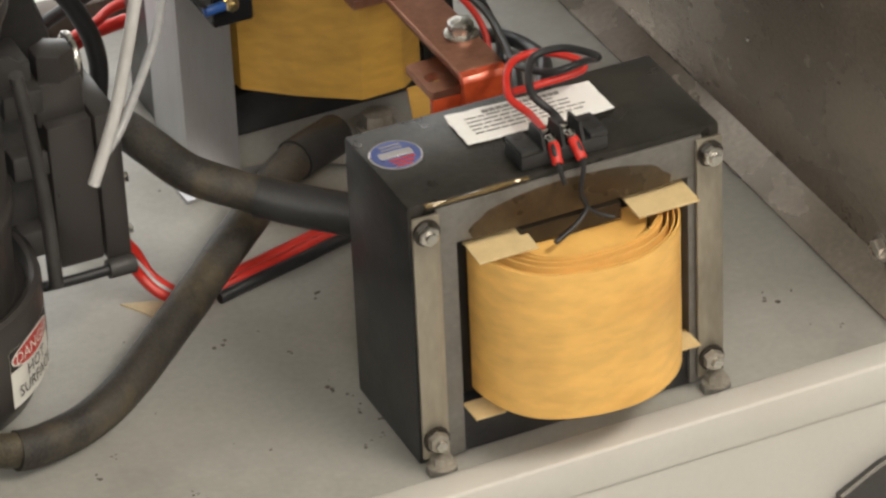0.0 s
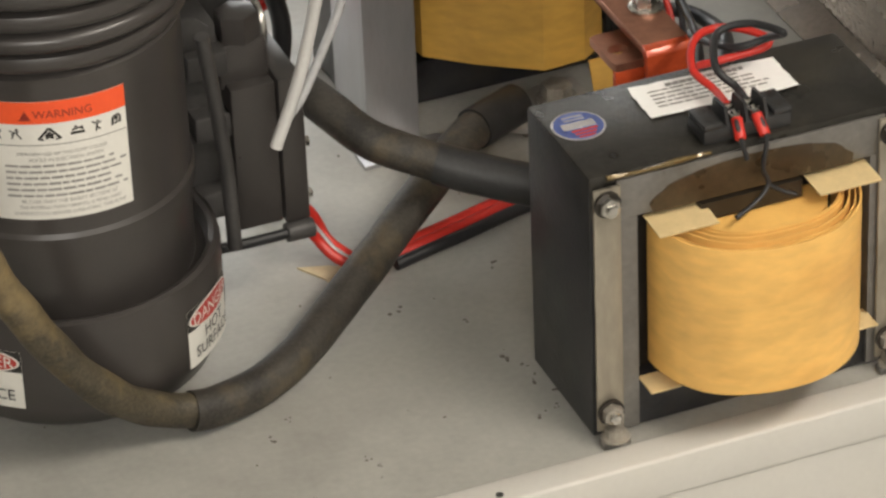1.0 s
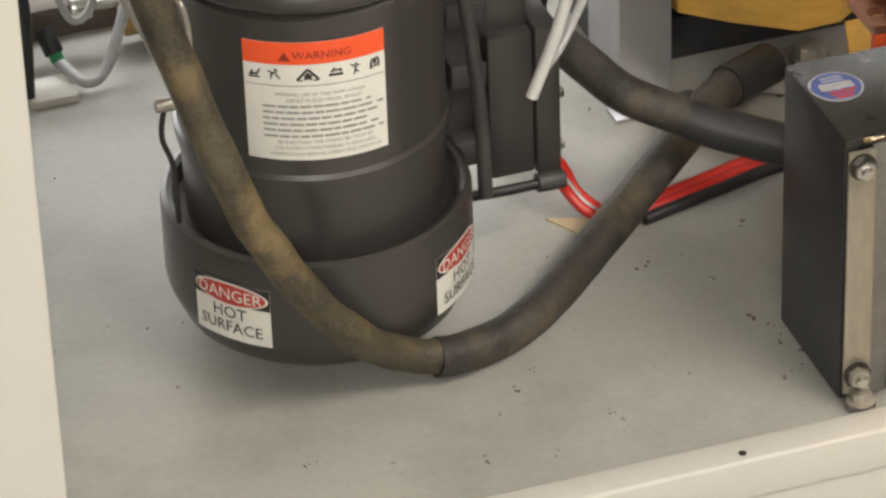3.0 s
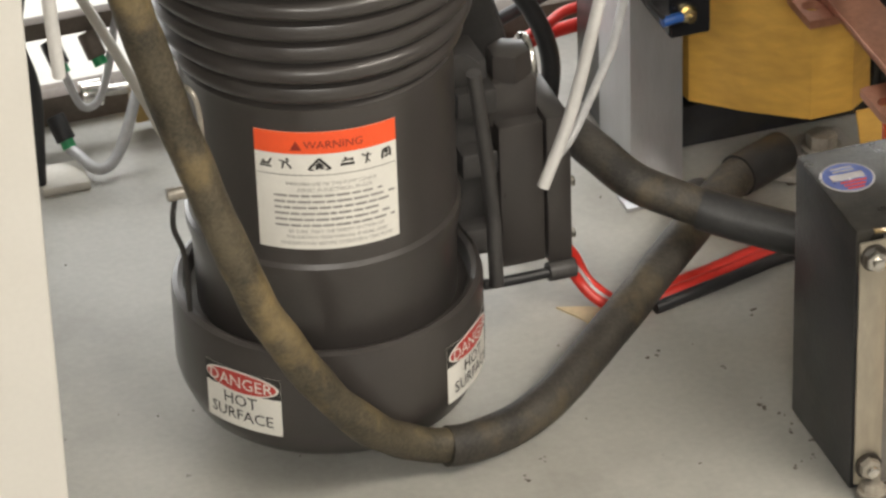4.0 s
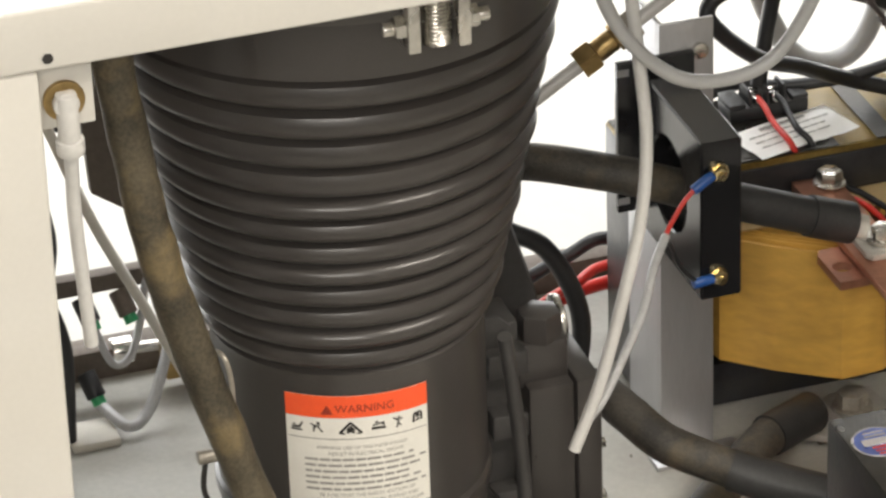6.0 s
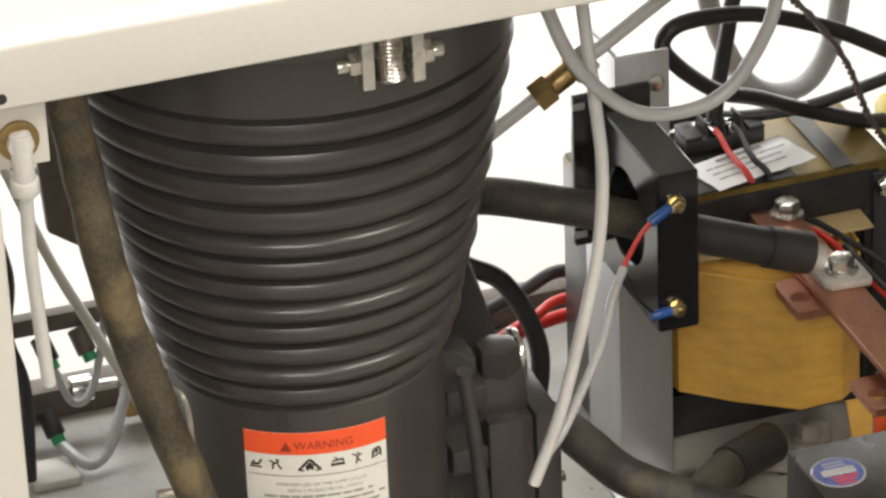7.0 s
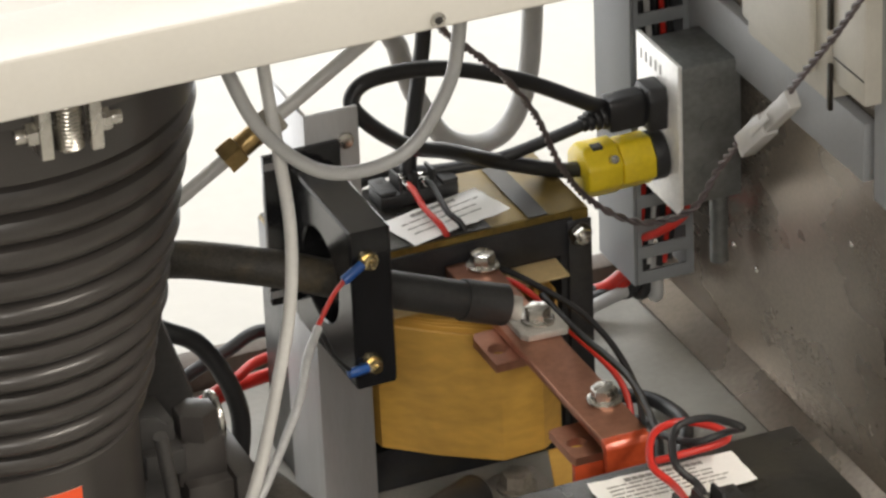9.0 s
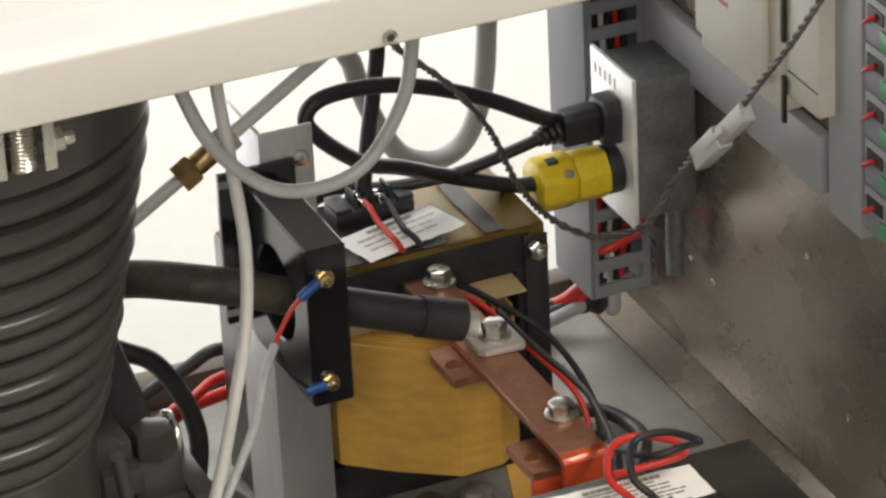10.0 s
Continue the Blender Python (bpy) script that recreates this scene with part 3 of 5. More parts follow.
def transformer(ox, oy, old=False):
    label = "black power transformer with amber varnished coil and golden sheen painted on its sheet edges" if old else "black steel-core power transformer with yellow paper coil"
    tr = thing("transformer", (ox, oy, 0), label, "transformer", "transformers on the floor")
    W, D, H = 0.180, 0.084, 0.169
    X = lambda x: ox + x  # noqa: E731
    Y = lambda y: oy + y  # noqa: E731
    part("core_side", block(X(-0.0065), X(0.009), Y(0.001), Y(D), 0.002, H - 0.001, 0.0015), M["core_black"], tr)
    part("core_side", block(X(W - 0.013), X(W), Y(0.001), Y(D), 0.002, H - 0.001, 0.0015), M["core_black"], tr)
    part("core_top", block(X(-0.0063), X(W - 0.0002), Y(0.0005), Y(D), 0.141, H, 0.0018), M["core_sheen" if old else "core_top"], tr)
    part("core_bottom", block(X(0.0092), X(W - 0.0132), Y(0.0015), Y(D), 0.002, 0.031, 0.001), M["core_black"], tr)
    # near-black solid gives the window its shade behind the coil
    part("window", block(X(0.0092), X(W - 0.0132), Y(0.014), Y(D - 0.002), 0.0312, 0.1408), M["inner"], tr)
    part("lamination_face", block(X(0.009), X(W - 0.012), Y(-0.0016), Y(0.0004), 0.1405, H - 0.004, 0.0005), M["lam_face" if not old else "core_black"], tr, "grey sheet-steel face")
    part("lamination_face", block(X(0.009), X(0.0205), Y(-0.0010), Y(0.013), 0.004, 0.1403), M["lam_face" if not old else "core_black"], tr)
    part("lamination_face", block(X(W - 0.0205), X(W - 0.013), Y(-0.0010), Y(0.013), 0.004, 0.1403), M["lam_face" if not old else "core_black"], tr)
    for x0 in (-0.0060, W - 0.0165):
        st = part("strap", block(X(x0), X(x0 + 0.016), Y(-0.0042), Y(-0.0017), 0.008, 0.1635, 0.0010), M["strap" if not old else "core_black"], tr, "worn metal clamping strap")
        part("foot", block(X(x0), X(x0 + 0.017), Y(-0.011), Y(-0.0045), 0.0, 0.0045, 0.001), M["lam_face"], st)
        xb = X(x0 + 0.0075)
        for zb in (0.0205, 0.1545):
            part("toothed_washer", rod((xb, Y(-0.0044), zb), (xb, Y(-0.0062), zb), 0.0078, 14), M["inner"], st)
            nut = part("nut", hex_head((xb, Y(-0.0060), zb), (0, -1, 0), 0.0062, 0.0048), M["zinc"] if zb > 0.1 else M["zinc_worn"], st, "hexagon nut")
            part("bolt_end", rod((xb, Y(-0.0108), zb), (xb, Y(-0.0138), zb), 0.0034, 14, bevel=0.0006), M["zinc"], nut)
        if not old:
            hex_bolt((X(x0 + 0.009), Y(-0.0078), 0.0045), (0, 0, 1), 0.0062, st, M["zinc_worn"])
    if not old:
        arch = [(X(0.088) + 0.060 * math.cos(math.pi * k / 20) * (1 + 0.03 * math.sin(k * 2.1)), 0.1400 + 0.0215 * math.sin(math.pi * k / 20) ** 0.7) for k in range(21)]
        part("varnish_stain", prism(arch, "y", Y(-0.0021), Y(-0.0017)), M["stain"], tr, "brown varnish stain", 0)
        # highlight on the varnished front edge, modelled as a thin glossy tube
        bead = tube([(X(0.003), Y(-0.0012), 0.1680), (X(0.022), Y(-0.0014), 0.1676), (X(0.045), Y(-0.0012), 0.1681), (X(0.064), Y(-0.0010), 0.1678)], 0.0013, 10, 8, 0.6)
        part("varnish_bead", bead, M["varnish"], tr, "golden sheen line on the varnished edge, built as a bead")
    cx, paper = X(0.0875), M["coil_old" if old else "coil"]
    power = 2.2 if not old else 2.6
    cx, deep = (cx, 0.071) if old else (cx + 0.0030, 0.0580)
    part("coil", coil_wrap(cx, Y(0.008), 0.0450 if old else 0.0385, 0.1310, 0.0605, deep, 0.0013, 48, power, old), paper, tr, "yellow paper-wrapped coil", 12 if old else 30)
    for k, (half, bulge, z1) in enumerate(((0.0570, deep - 0.0040, 0.1300), (0.0530, deep - 0.0085, 0.1312), (0.0495, deep - 0.0150, 0.1302), (0.0475, deep - 0.0172, 0.1310), (0.0455, deep - 0.0192, 0.1305))):
        part("coil_layer", coil_wrap(cx + 0.0012 * k, Y(0.008), 0.046, z1, half, bulge, 0.0009, 40, 2.3, old), paper, tr)
    part("coil_fill", coil_wrap(cx, Y(0.008), 0.047, 0.1265, 0.0435, deep - 0.0215, 0.026, 30, 2.2, old), M["coil_old" if old else "coil"], tr)
    part("coil_bottom", coil_wrap(cx, Y(0.008), 0.0460 if old else 0.0390, 0.0480 if old else 0.0408, 0.0590, deep - 0.0015, 0.042, 30, power, old), paper, tr)
    for x0, x1, zz in ((0.026, 0.061, 0.1352), (0.121, 0.158, 0.1358)):
        fl = block(X(x0), X(x1), Y(-0.018), Y(0.004), zz, zz + 0.0009)
        for v in fl.verts:
            v.co.z += (Y(0.004) - v.co.y) * -0.06
        part("flap", fl, M["flap"], tr, "tan insulating card flap", 0)
    if not old:
        for x0, zz in ((0.022, 0.0375), (0.142, 0.0430)):
            part("flap", block(X(x0), X(x0 + 0.018), Y(-0.014), Y(0.004), zz - 0.006, zz - 0.0052), M["flap"], tr, "tan insulating card flap", 0)
        # gap over the coil filled solid, its shade put into the colour
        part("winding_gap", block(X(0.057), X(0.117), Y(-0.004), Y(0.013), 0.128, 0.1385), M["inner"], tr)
    return tr


xf = transformer(0.0, 0.0)
BACK_X, BACK_Y = 0.0040, 0.004
origin(BACK_X, BACK_Y)
xf_back = transformer(0.003, 0.367, True)
# dark strips leave the golden sheen of the top colour in two bands
for px0, px1 in ((-0.002, 0.118), (0.143, 0.156)):
    part("varnish_patch", block(px0, px1, 0.369, 0.450, 0.1691, 0.1697), M["core_top"], xf_back, "", 0)
term_back = terminal_strip(0.0915, 0.4275, 0.1702)
origin()
term_front = terminal_strip(0.0885, 0.0145, 0.1692)


# sticker and paper sheets on the transformers
def paper_sheet(name, x0, x1, y0, y1, z, turn, label, lines=6):
    bm = bmesh.new()
    nx, ny = 14, 8
    c = Vector(((x0 + x1) / 2, (y0 + y1) / 2, 0))
    rot = Matrix.Rotation(radians(turn), 3, "Z")
    grid = {}
    for i in range(nx + 1):
        for j in range(ny + 1):
            edge = 0.0007 * noise.noise(Vector((i * 0.9, j * 0.9, z * 50))) if i in (0, nx) or j in (0, ny) else 0
            p = Vector((x0 + (x1 - x0) * i / nx + edge, y0 + (y1 - y0) * j / ny + edge, 0)) - c
            p = rot @ p + c
            p.z = z + 0.0006 + 0.0009 * abs(noise.noise(p * 60))
            grid[i, j] = bm.verts.new(p)
    for i in range(nx):
        for j in range(ny):
            bm.faces.new((grid[i, j], grid[i + 1, j], grid[i + 1, j + 1], grid[i, j + 1]))
    th = thing(name, (c.x, c.y, z), label, "paper label")
    part("sheet", bm, M["paper"], th)
    for k in range(lines):
        row, x = bmesh.new(), x0 + 0.008
        y = y1 - 0.006 - k * (y1 - y0 - 0.010) / lines
        size = 0.0030 if k == 0 else 0.0011
        x += 0.012 if k == 0 else 0
        while x < x1 - (0.022 if k == 0 else random.uniform(0.006, 0.03)):
            w = random.uniform(0.003, 0.009) if k else random.uniform(0.0025, 0.004)
            o = block(x, x + w, y - size / 2, y + size / 2, 0, 0.0002)
            for v in o.verts:
                q = rot @ (Vector((v.co.x, v.co.y, 0)) - c) + c
                v.co = (q.x, q.y, z + 0.0017 + v.co.z)
            merge(row, o)
            x += w + (0.0012 if k else 0.0006)
        part("print_line", row, M["ink_grey"], th, "", 0)
    return th


paper_sheet("rating_sheet", 0.0490, 0.1360, 0.0400, 0.0740, 0.1692, -2.0, "creased white printed sheet on the transformer top")
origin(BACK_X, BACK_Y)
paper_sheet("rating_sheet", 0.0610, 0.1340, 0.3740, 0.4110, 0.1700, 14.0, "creased white printed sheet on the rear transformer", 4)
origin(0.0, -0.0065)
st = thing("round_sticker", (0.0100, 0.0585, 0.1692), "round blue and red striped sticker on black steel", "sticker")
part("film", rod((0.0105, 0.0590, 0.1692), (0.0105, 0.0590, 0.1695), 0.0150, 40), M["silver_film"], st)
part("blue_ring", rod((0.0105, 0.0590, 0.1692), (0.0105, 0.0590, 0.1697), 0.0137, 40), M["sticker_blue"], st)
part("silver_centre", block(0.001, 0.020, 0.0560, 0.0625, 0.1697, 0.1699), M["silver_film"], st, "", 0)
for k in range(3):
    part("red_stripe", block(0.0045 + 0.0008 * k, 0.0195 - 0.002 * k, 0.0530 - 0.0032 * k, 0.0546 - 0.0032 * k, 0.1697, 0.16995), M["label_red"], st, "", 0)
for k in range(2):
    part("print_bar", block(0.0045, 0.0165, 0.0645 + 0.0032 * k, 0.0658 + 0.0032 * k, 0.1697, 0.16995), M["silver_film"], st, "", 0)

# ---- copper bus and its lugs ----
origin(0.0025, -0.006, -0.006)
bus = thing("bus_bar", (0.104, 0.26, 0.154), "bare copper bus bar with red varnished bend and bolts", "bus bar")
part("bar", block(0.0855, 0.1135, 0.146, 0.3725, 0.1540, 0.1600, 0.0008), M["copper"], bus)
part("bend", prism([(0.146, 0.1600), (0.1405, 0.1592), (0.1380, 0.1560), (0.1375, 0.100), (0.1425, 0.100), (0.1435, 0.1520), (0.146, 0.1540)], "x", 0.0850, 0.1130, 0.0005), M["copper_paint"], bus, "red varnished bend")
for bx, by in ((0.1060, 0.3615), (0.1045, 0.1830)):
    hex_bolt((bx, by, 0.160), (0, 0, 1), 0.0078, bus, M["zinc"], 0.0075)
tab = part("lower_strap", plate_with_hole(0.070, 0.1130, 0.150, 0.186, 0.1435, 0.1485, 0.079, 0.166, 0.0062, 0.0050), M["copper"], bus, "copper strap with a slotted hole")
part("strap_leg", block(0.0705, 0.1125, 0.150, 0.1545, 0.105, 0.1434, 0.0006), M["copper_paint"], tab)
part("upper_strap", plate_with_hole(0.070, 0.1130, 0.2590, 0.2990, 0.1480, 0.1535, 0.0785, 0.276, 0.0062, 0.0058), M["copper"], bus, "copper strap with a slotted hole")
part("rear_strap", block(0.0860, 0.0895, 0.350, 0.3725, 0.130, 0.1537, 0.0006), M["copper"], bus)
lug = part("cable_lug", prism([(0.090, 0.268), (0.0935, 0.2640), (0.1175, 0.2625), (0.1195, 0.265), (0.1190, 0.296), (0.116, 0.2985), (0.095, 0.2985), (0.090, 0.294)], "z", 0.1602, 0.1645, 0.0006), M["tin"], bus, "tinned cable lug")
hex_bolt((0.1055, 0.2785, 0.1645), (0, 0, 1), 0.0078, lug, M["zinc"], 0.0075)
origin()
tan = thing("insulating_card", (0.128, 0.255, 0.0), "creased amber insulating card under the bus bar", "card")
part("sheet", prism([(0.0, 0.0), (0.0016, 0.0), (0.028, 0.068), (0.0265, 0.0685)], "x", 0.112, 0.165), M["coil_old"], tan)
for o in tan.children:
    o.location.y += 0.245

# ---- current transformer on its bracket ----
origin(0.004)
brk = thing("angle_bracket", (0.006, 0.336, 0.0), "upright brushed aluminium angle bracket bolted to the floor", "bracket")
part("front_leg", block(-0.0125, 0.0215, 0.3350, 0.3382, 0.0, 0.2910, 0.0006), M["alu"], brk)
part("side_leg", block(-0.0125, -0.0095, 0.3384, 0.3900, 0.0, 0.2910, 0.0006), M["alu"], brk)
part("foot_plate", block(-0.022, 0.034, 0.316, 0.3348, 0.0, 0.0028, 0.0006), M["alu"], brk)
part("top_screw", rod((0.0120, 0.3348, 0.272), (0.0120, 0.3305, 0.272), 0.0052, 18, bevel=0.0012), M["zinc"], brk, "bright pan-head screw")

origin()
CX0, CX1, CY0, CY1, CZ0, CZ1 = -0.0225, 0.0025, 0.232, 0.329, 0.1665, 0.2675
ct = thing("current_sensor", (-0.0145, 0.285, CZ0), "glossy black current transformer block with round opening", "current transformer")


def ring_block():
    """A bevelled block with a round opening through it along x."""
    seg = 48
    cy, cz, r = 0.2830, 0.2170, 0.0285
    ch = 0.004
    bm = bmesh.new()
    loops = []
    for x, inset in ((CX0, 0.0012), (CX0 + 0.0012, 0.0), (CX1 - 0.0012, 0.0), (CX1, 0.0012)):
        out, inn = [], []
        for i in range(seg):
            a = 2 * math.pi * i / seg
            c, s = math.cos(a), math.sin(a)
            ky = ((CY1 if c > 0 else CY0) - cy) / c if abs(c) > 1e-6 else 9
            kz = ((CZ1 if s > 0 else CZ0) - cz) / s if abs(s) > 1e-6 else 9
            k = min(ky, kz)
            y, z_ = cy + c * k, cz + s * k
            y = min(max(y, CY0 + inset), CY1 - inset)
            z_ = min(max(z_, CZ0 + inset), CZ1 - inset)
            out.append(bm.verts.new((x, y, z_)))
            inn.append(bm.verts.new((x, cy + c * (r + inset), cz + s * (r + inset))))
        loops.append((out, inn))
    n = len(loops)
    for i in range(seg):
        j = (i + 1) % seg
        for k in range(n - 1):
            for q in (0, 1):
                a, b = loops[k][q], loops[k + 1][q]
                bm.faces.new((a[i], a[j], b[j], b[i]))
        for k in (0, n - 1):
            a, b = loops[k]
            bm.faces.new((a[i], a[j], b[j], b[i]))
    return bm


part("body", ring_block(), M["ct"], ct)
flange = part("mount_flange", block(-0.0365, 0.0115, 0.3292, 0.3348, 0.176, 0.2735, 0.0008), M["ct"], ct)
for zz in (0.1815, 0.2655):
    part("slot_rim", block(-0.0369, -0.0295, 0.3288, 0.3290, zz, zz + 0.0045), M["alu"], flange, "", 0)
for zz, drop in ((0.2485, -0.004), (0.1815, 0.0)):
    t = part("terminal_washer", rod((-0.0120, CY0, zz), (-0.0120, CY0 - 0.0022, zz), 0.0058, 12), M["gold"], ct, "yellow toothed washer")
    part("terminal_nut", hex_head((-0.0120, CY0 - 0.0022, zz), (0, -1, 0), 0.0045, 0.0035), M["gold"], t)
    part("terminal_stud", rod((-0.0120, CY0 - 0.0057, zz), (-0.0120, CY0 - 0.0085, zz), 0.0022, 12), M["gold"], t)
    crimp = part("crimp", rod((-0.0160, CY0 - 0.003, zz), (-0.0290, CY0 - 0.005, zz + drop * 1.7), 0.0030, 14, bevel=0.0006), M["blue"], ct, "blue crimp sleeve")
    part("crimp_tongue", rod((-0.0110, CY0 - 0.0028, zz), (-0.0168, CY0 - 0.0032, zz + drop * 0.3), 0.0022, 10), M["zinc"], crimp)


# ---- heavy cables ----
def cable(name, points, r, material, label, category="cable", wobble=0.0, per=8, seg=14):
    return single(name, tube(points, r, seg, per, wobble), M[material], label, category)


origin(-0.004, -0.001, 0.0)
hose = thing("power_hose", (-0.19, 0.10, 0.0), "thick brown cable sleeve, dusty and frayed, looping over the floor", "cable")
HOSE = spline([(-0.394, 0.050, 0.500), (-0.389, 0.050, 0.476), (-0.383, 0.050, 0.430), (-0.372, 0.055, 0.363), (-0.354, 0.060, 0.293), (-0.339, 0.060, 0.240), (-0.321, 0.065, 0.183), (-0.303, 0.070, 0.136),
               (-0.266, 0.080, 0.0715), (-0.225, 0.098, 0.0270), (-0.185, 0.103, 0.0135), (-0.138, 0.123, 0.0135), (-0.081, 0.170, 0.020), (-0.012, 0.232, 0.030), (0.036, 0.275, 0.035), (0.067, 0.294, 0.033)], 10)
part("dusty_length", tube(HOSE[:97], 0.0102, 20, wobble=0.12, raw=True), M["loom_tan"], hose, "dusty tan length of sleeve")
part("clean_length", tube(HOSE[96:], 0.0116, 20, wobble=0.06, raw=True), M["loom"], hose, "dark brown length of sleeve")
part("end_sleeve", tube([HOSE[-9], HOSE[-5], HOSE[-1], HOSE[-1] + Vector((0.012, 0.008, -0.002))], 0.0131, 20, wobble=0.03), M["heatshrink"], hose, "black shrink end sleeve")
origin()
tie = thing("floor_lug", (0.114, 0.330, 0.0), "stained steel lug and bolt on the floor", "cable lug")
part("lug_plate", prism([(0.072, 0.315), (0.098, 0.298), (0.138, 0.318), (0.135, 0.352), (0.108, 0.352), (0.080, 0.330)], "z", 0.004, 0.008, 0.0005), M["tin"], tie)
part("spacer_block", block(0.085, 0.130, 0.310, 0.348, 0.0, 0.0038), M["rail"], tie)
hex_bolt((0.1155, 0.331, 0.008), (0, 0, 1), 0.0098, tie, M["zinc_worn"], 0.009)

short = thing("short_cable", (-0.02, 0.21, 0.0), "short brown sleeved cable with black end sleeve", "cable")
part("sleeve", tube([(-0.100, 0.300, 0.094), (-0.072, 0.278, 0.093), (-0.060, 0.252, 0.088), (-0.044, 0.228, 0.077), (-0.014, 0.208, 0.066), (0.000, 0.197, 0.062)], 0.0117, 18, 8, 0.05), M["loom"], short)
part("end_sleeve", tube([(-0.013, 0.207, 0.0655), (0.010, 0.191, 0.060), (0.040, 0.170, 0.055), (0.062, 0.150, 0.052)], 0.0126, 18, 6, 0.03), M["heatshrink"], short, "black shrink end sleeve")
part("rest", block(0.044, 0.062, 0.146, 0.166, 0.0, 0.040, 0.001), M["rail"], short)

sense = thing("sensed_cable", (0.0, 0.285, 0.17), "black cable passing through the current transformer to the bus bar", "cable")
part("sleeve", tube([(-0.165, 0.345, 0.222), (-0.130, 0.338, 0.224), (-0.096, 0.320, 0.227), (-0.069, 0.303, 0.226), (-0.039, 0.288, 0.221), (-0.010, 0.284, 0.2095), (0.010, 0.283, 0.2015)], 0.0112, 18, 8, 0.03), M["loom"], sense)
part("end_sleeve", tube([(0.000, 0.2835, 0.2055), (0.024, 0.283, 0.195), (0.058, 0.282, 0.1815), (0.070, 0.282, 0.1765)], 0.0112, 18, 6), M["heatshrink"], sense)
part("lug_sleeve", tube([(0.064, 0.282, 0.179), (0.078, 0.282, 0.1735), (0.091, 0.2815, 0.1690)], 0.0125, 18, 6), M["heatshrink"], sense, "black shrink end sleeve")
part("lug_neck", tube([(0.089, 0.2815, 0.1695), (0.096, 0.2800, 0.1665), (0.100, 0.279, 0.1650)], 0.0078, 16, 4, flat=0.6), M["tin"], sense)

# ---- wires on the floor and behind ----
cable("red_wire", [(-0.094, 0.236, 0.050), (-0.080, 0.240, 0.030), (-0.073, 0.232, 0.014), (-0.060, 0.217, 0.006), (-0.045, 0.212, 0.005)], 0.0032, "red_wire", "red insulated wire leaving the switch box", "wire")
cable("red_wire", [(-0.094, 0.222, 0.045), (-0.084, 0.226, 0.024), (-0.075, 0.217, 0.012), (-0.061, 0.210, 0.005), (-0.045, 0.207, 0.005)], 0.0032, "red_wire", "red insulated wire leaving the switch box", "wire")
cable("grey_wire", [(-0.094, 0.229, 0.046), (-0.082, 0.233, 0.026), (-0.073, 0.225, 0.012), (-0.062, 0.2135, 0.005)], 0.0022, "clear_tube", "thin grey wire beside red wires", "wire")
for dx, dy, m, lab in ((0, 0.004, "red_wire", "red insulated wire lying on the grey floor"), (-0.002, 0.0105, "red_wire", "red insulated wire lying on the grey floor"), (0.004, -0.003, "rubber", "black insulated wire lying on the grey floor")):
    cable("black_wire" if m == "rubber" else "red_wire", [(-0.046 + dx, 0.208 + dy, 0.0045), (-0.026 + dx, 0.213 + dy, 0.005), (0.008 + dx, 0.222 + dy, 0.005), (0.044 + dx, 0.232 + dy, 0.005), (0.090, 0.236 + dy, 0.005)], 0.0038, m, lab, "wire")
pad = thing("tape_pad", (-0.067, 0.214, 0.0), "torn tan tape pad stuck on the floor", "tape")
part("pad", prism([(-0.094, 0.232), (-0.076, 0.226), (-0.058, 0.214), (-0.062, 0.196), (-0.078, 0.198), (-0.084, 0.215)], "z", 0.0, 0.0012), M["tape"], pad, "", 0)
cable("black_hose", [(-0.130, 0.310, 0.200), (-0.111, 0.300, 0.193), (-0.093, 0.300, 0.180), (-0.078, 0.300, 0.153), (-0.071, 0.300, 0.125), (-0.074, 0.300, 0.095), (-0.082, 0.302, 0.060), (-0.090, 0.305, 0.006)], 0.0058, "rubber", "black rubber hose curving behind the pump", "hose")
cable("black_wire", [(-0.120, 0.500, 0.006), (-0.070, 0.500, 0.020), (-0.041, 0.500, 0.039), (-0.010, 0.500, 0.052), (0.016, 0.500, 0.060), (0.060, 0.500, 0.040)], 0.0045, "rubber", "black cable behind the pump", "cable")
cable("red_wire", [(-0.120, 0.450, 0.004), (-0.075, 0.450, 0.030), (-0.042, 0.450, 0.052), (-0.020, 0.455, 0.058), (0.000, 0.466, 0.060), (0.035, 0.474, 0.054), (0.080, 0.476, 0.040)], 0.0034, "red_wire", "red wire behind the pump", "wire")
cable("red_wire", [(-0.120, 0.440, 0.004), (-0.075, 0.445, 0.026), (-0.039, 0.452, 0.046), (-0.014, 0.464, 0.047), (0.030, 0.476, 0.042), (0.080, 0.480, 0.030)], 0.0044, "red_wire", "thick red wire behind the pump", "wire")
for k, (m, r) in enumerate((("red_wire", 0.0045), ("red_wire", 0.004), ("rubber", 0.0045), ("rubber", 0.004), ("grey_tube", 0.0045))):
    o = 0.010 * k
    cable("black_wire" if m == "rubber" else "grey_wire" if m == "grey_tube" else "red_wire", [(0.200 + o * 0.3, 0.540 - o, 0.010), (0.235 + o, 0.528 - o * 0.7, 0.018 + 0.002 * k), (0.258 + o * 0.7, 0.512 - o * 0.6, 0.024), (0.277 + o * 0.2, 0.492, 0.052)], r, m, "insulated wire rising into the grey duct", "wire")

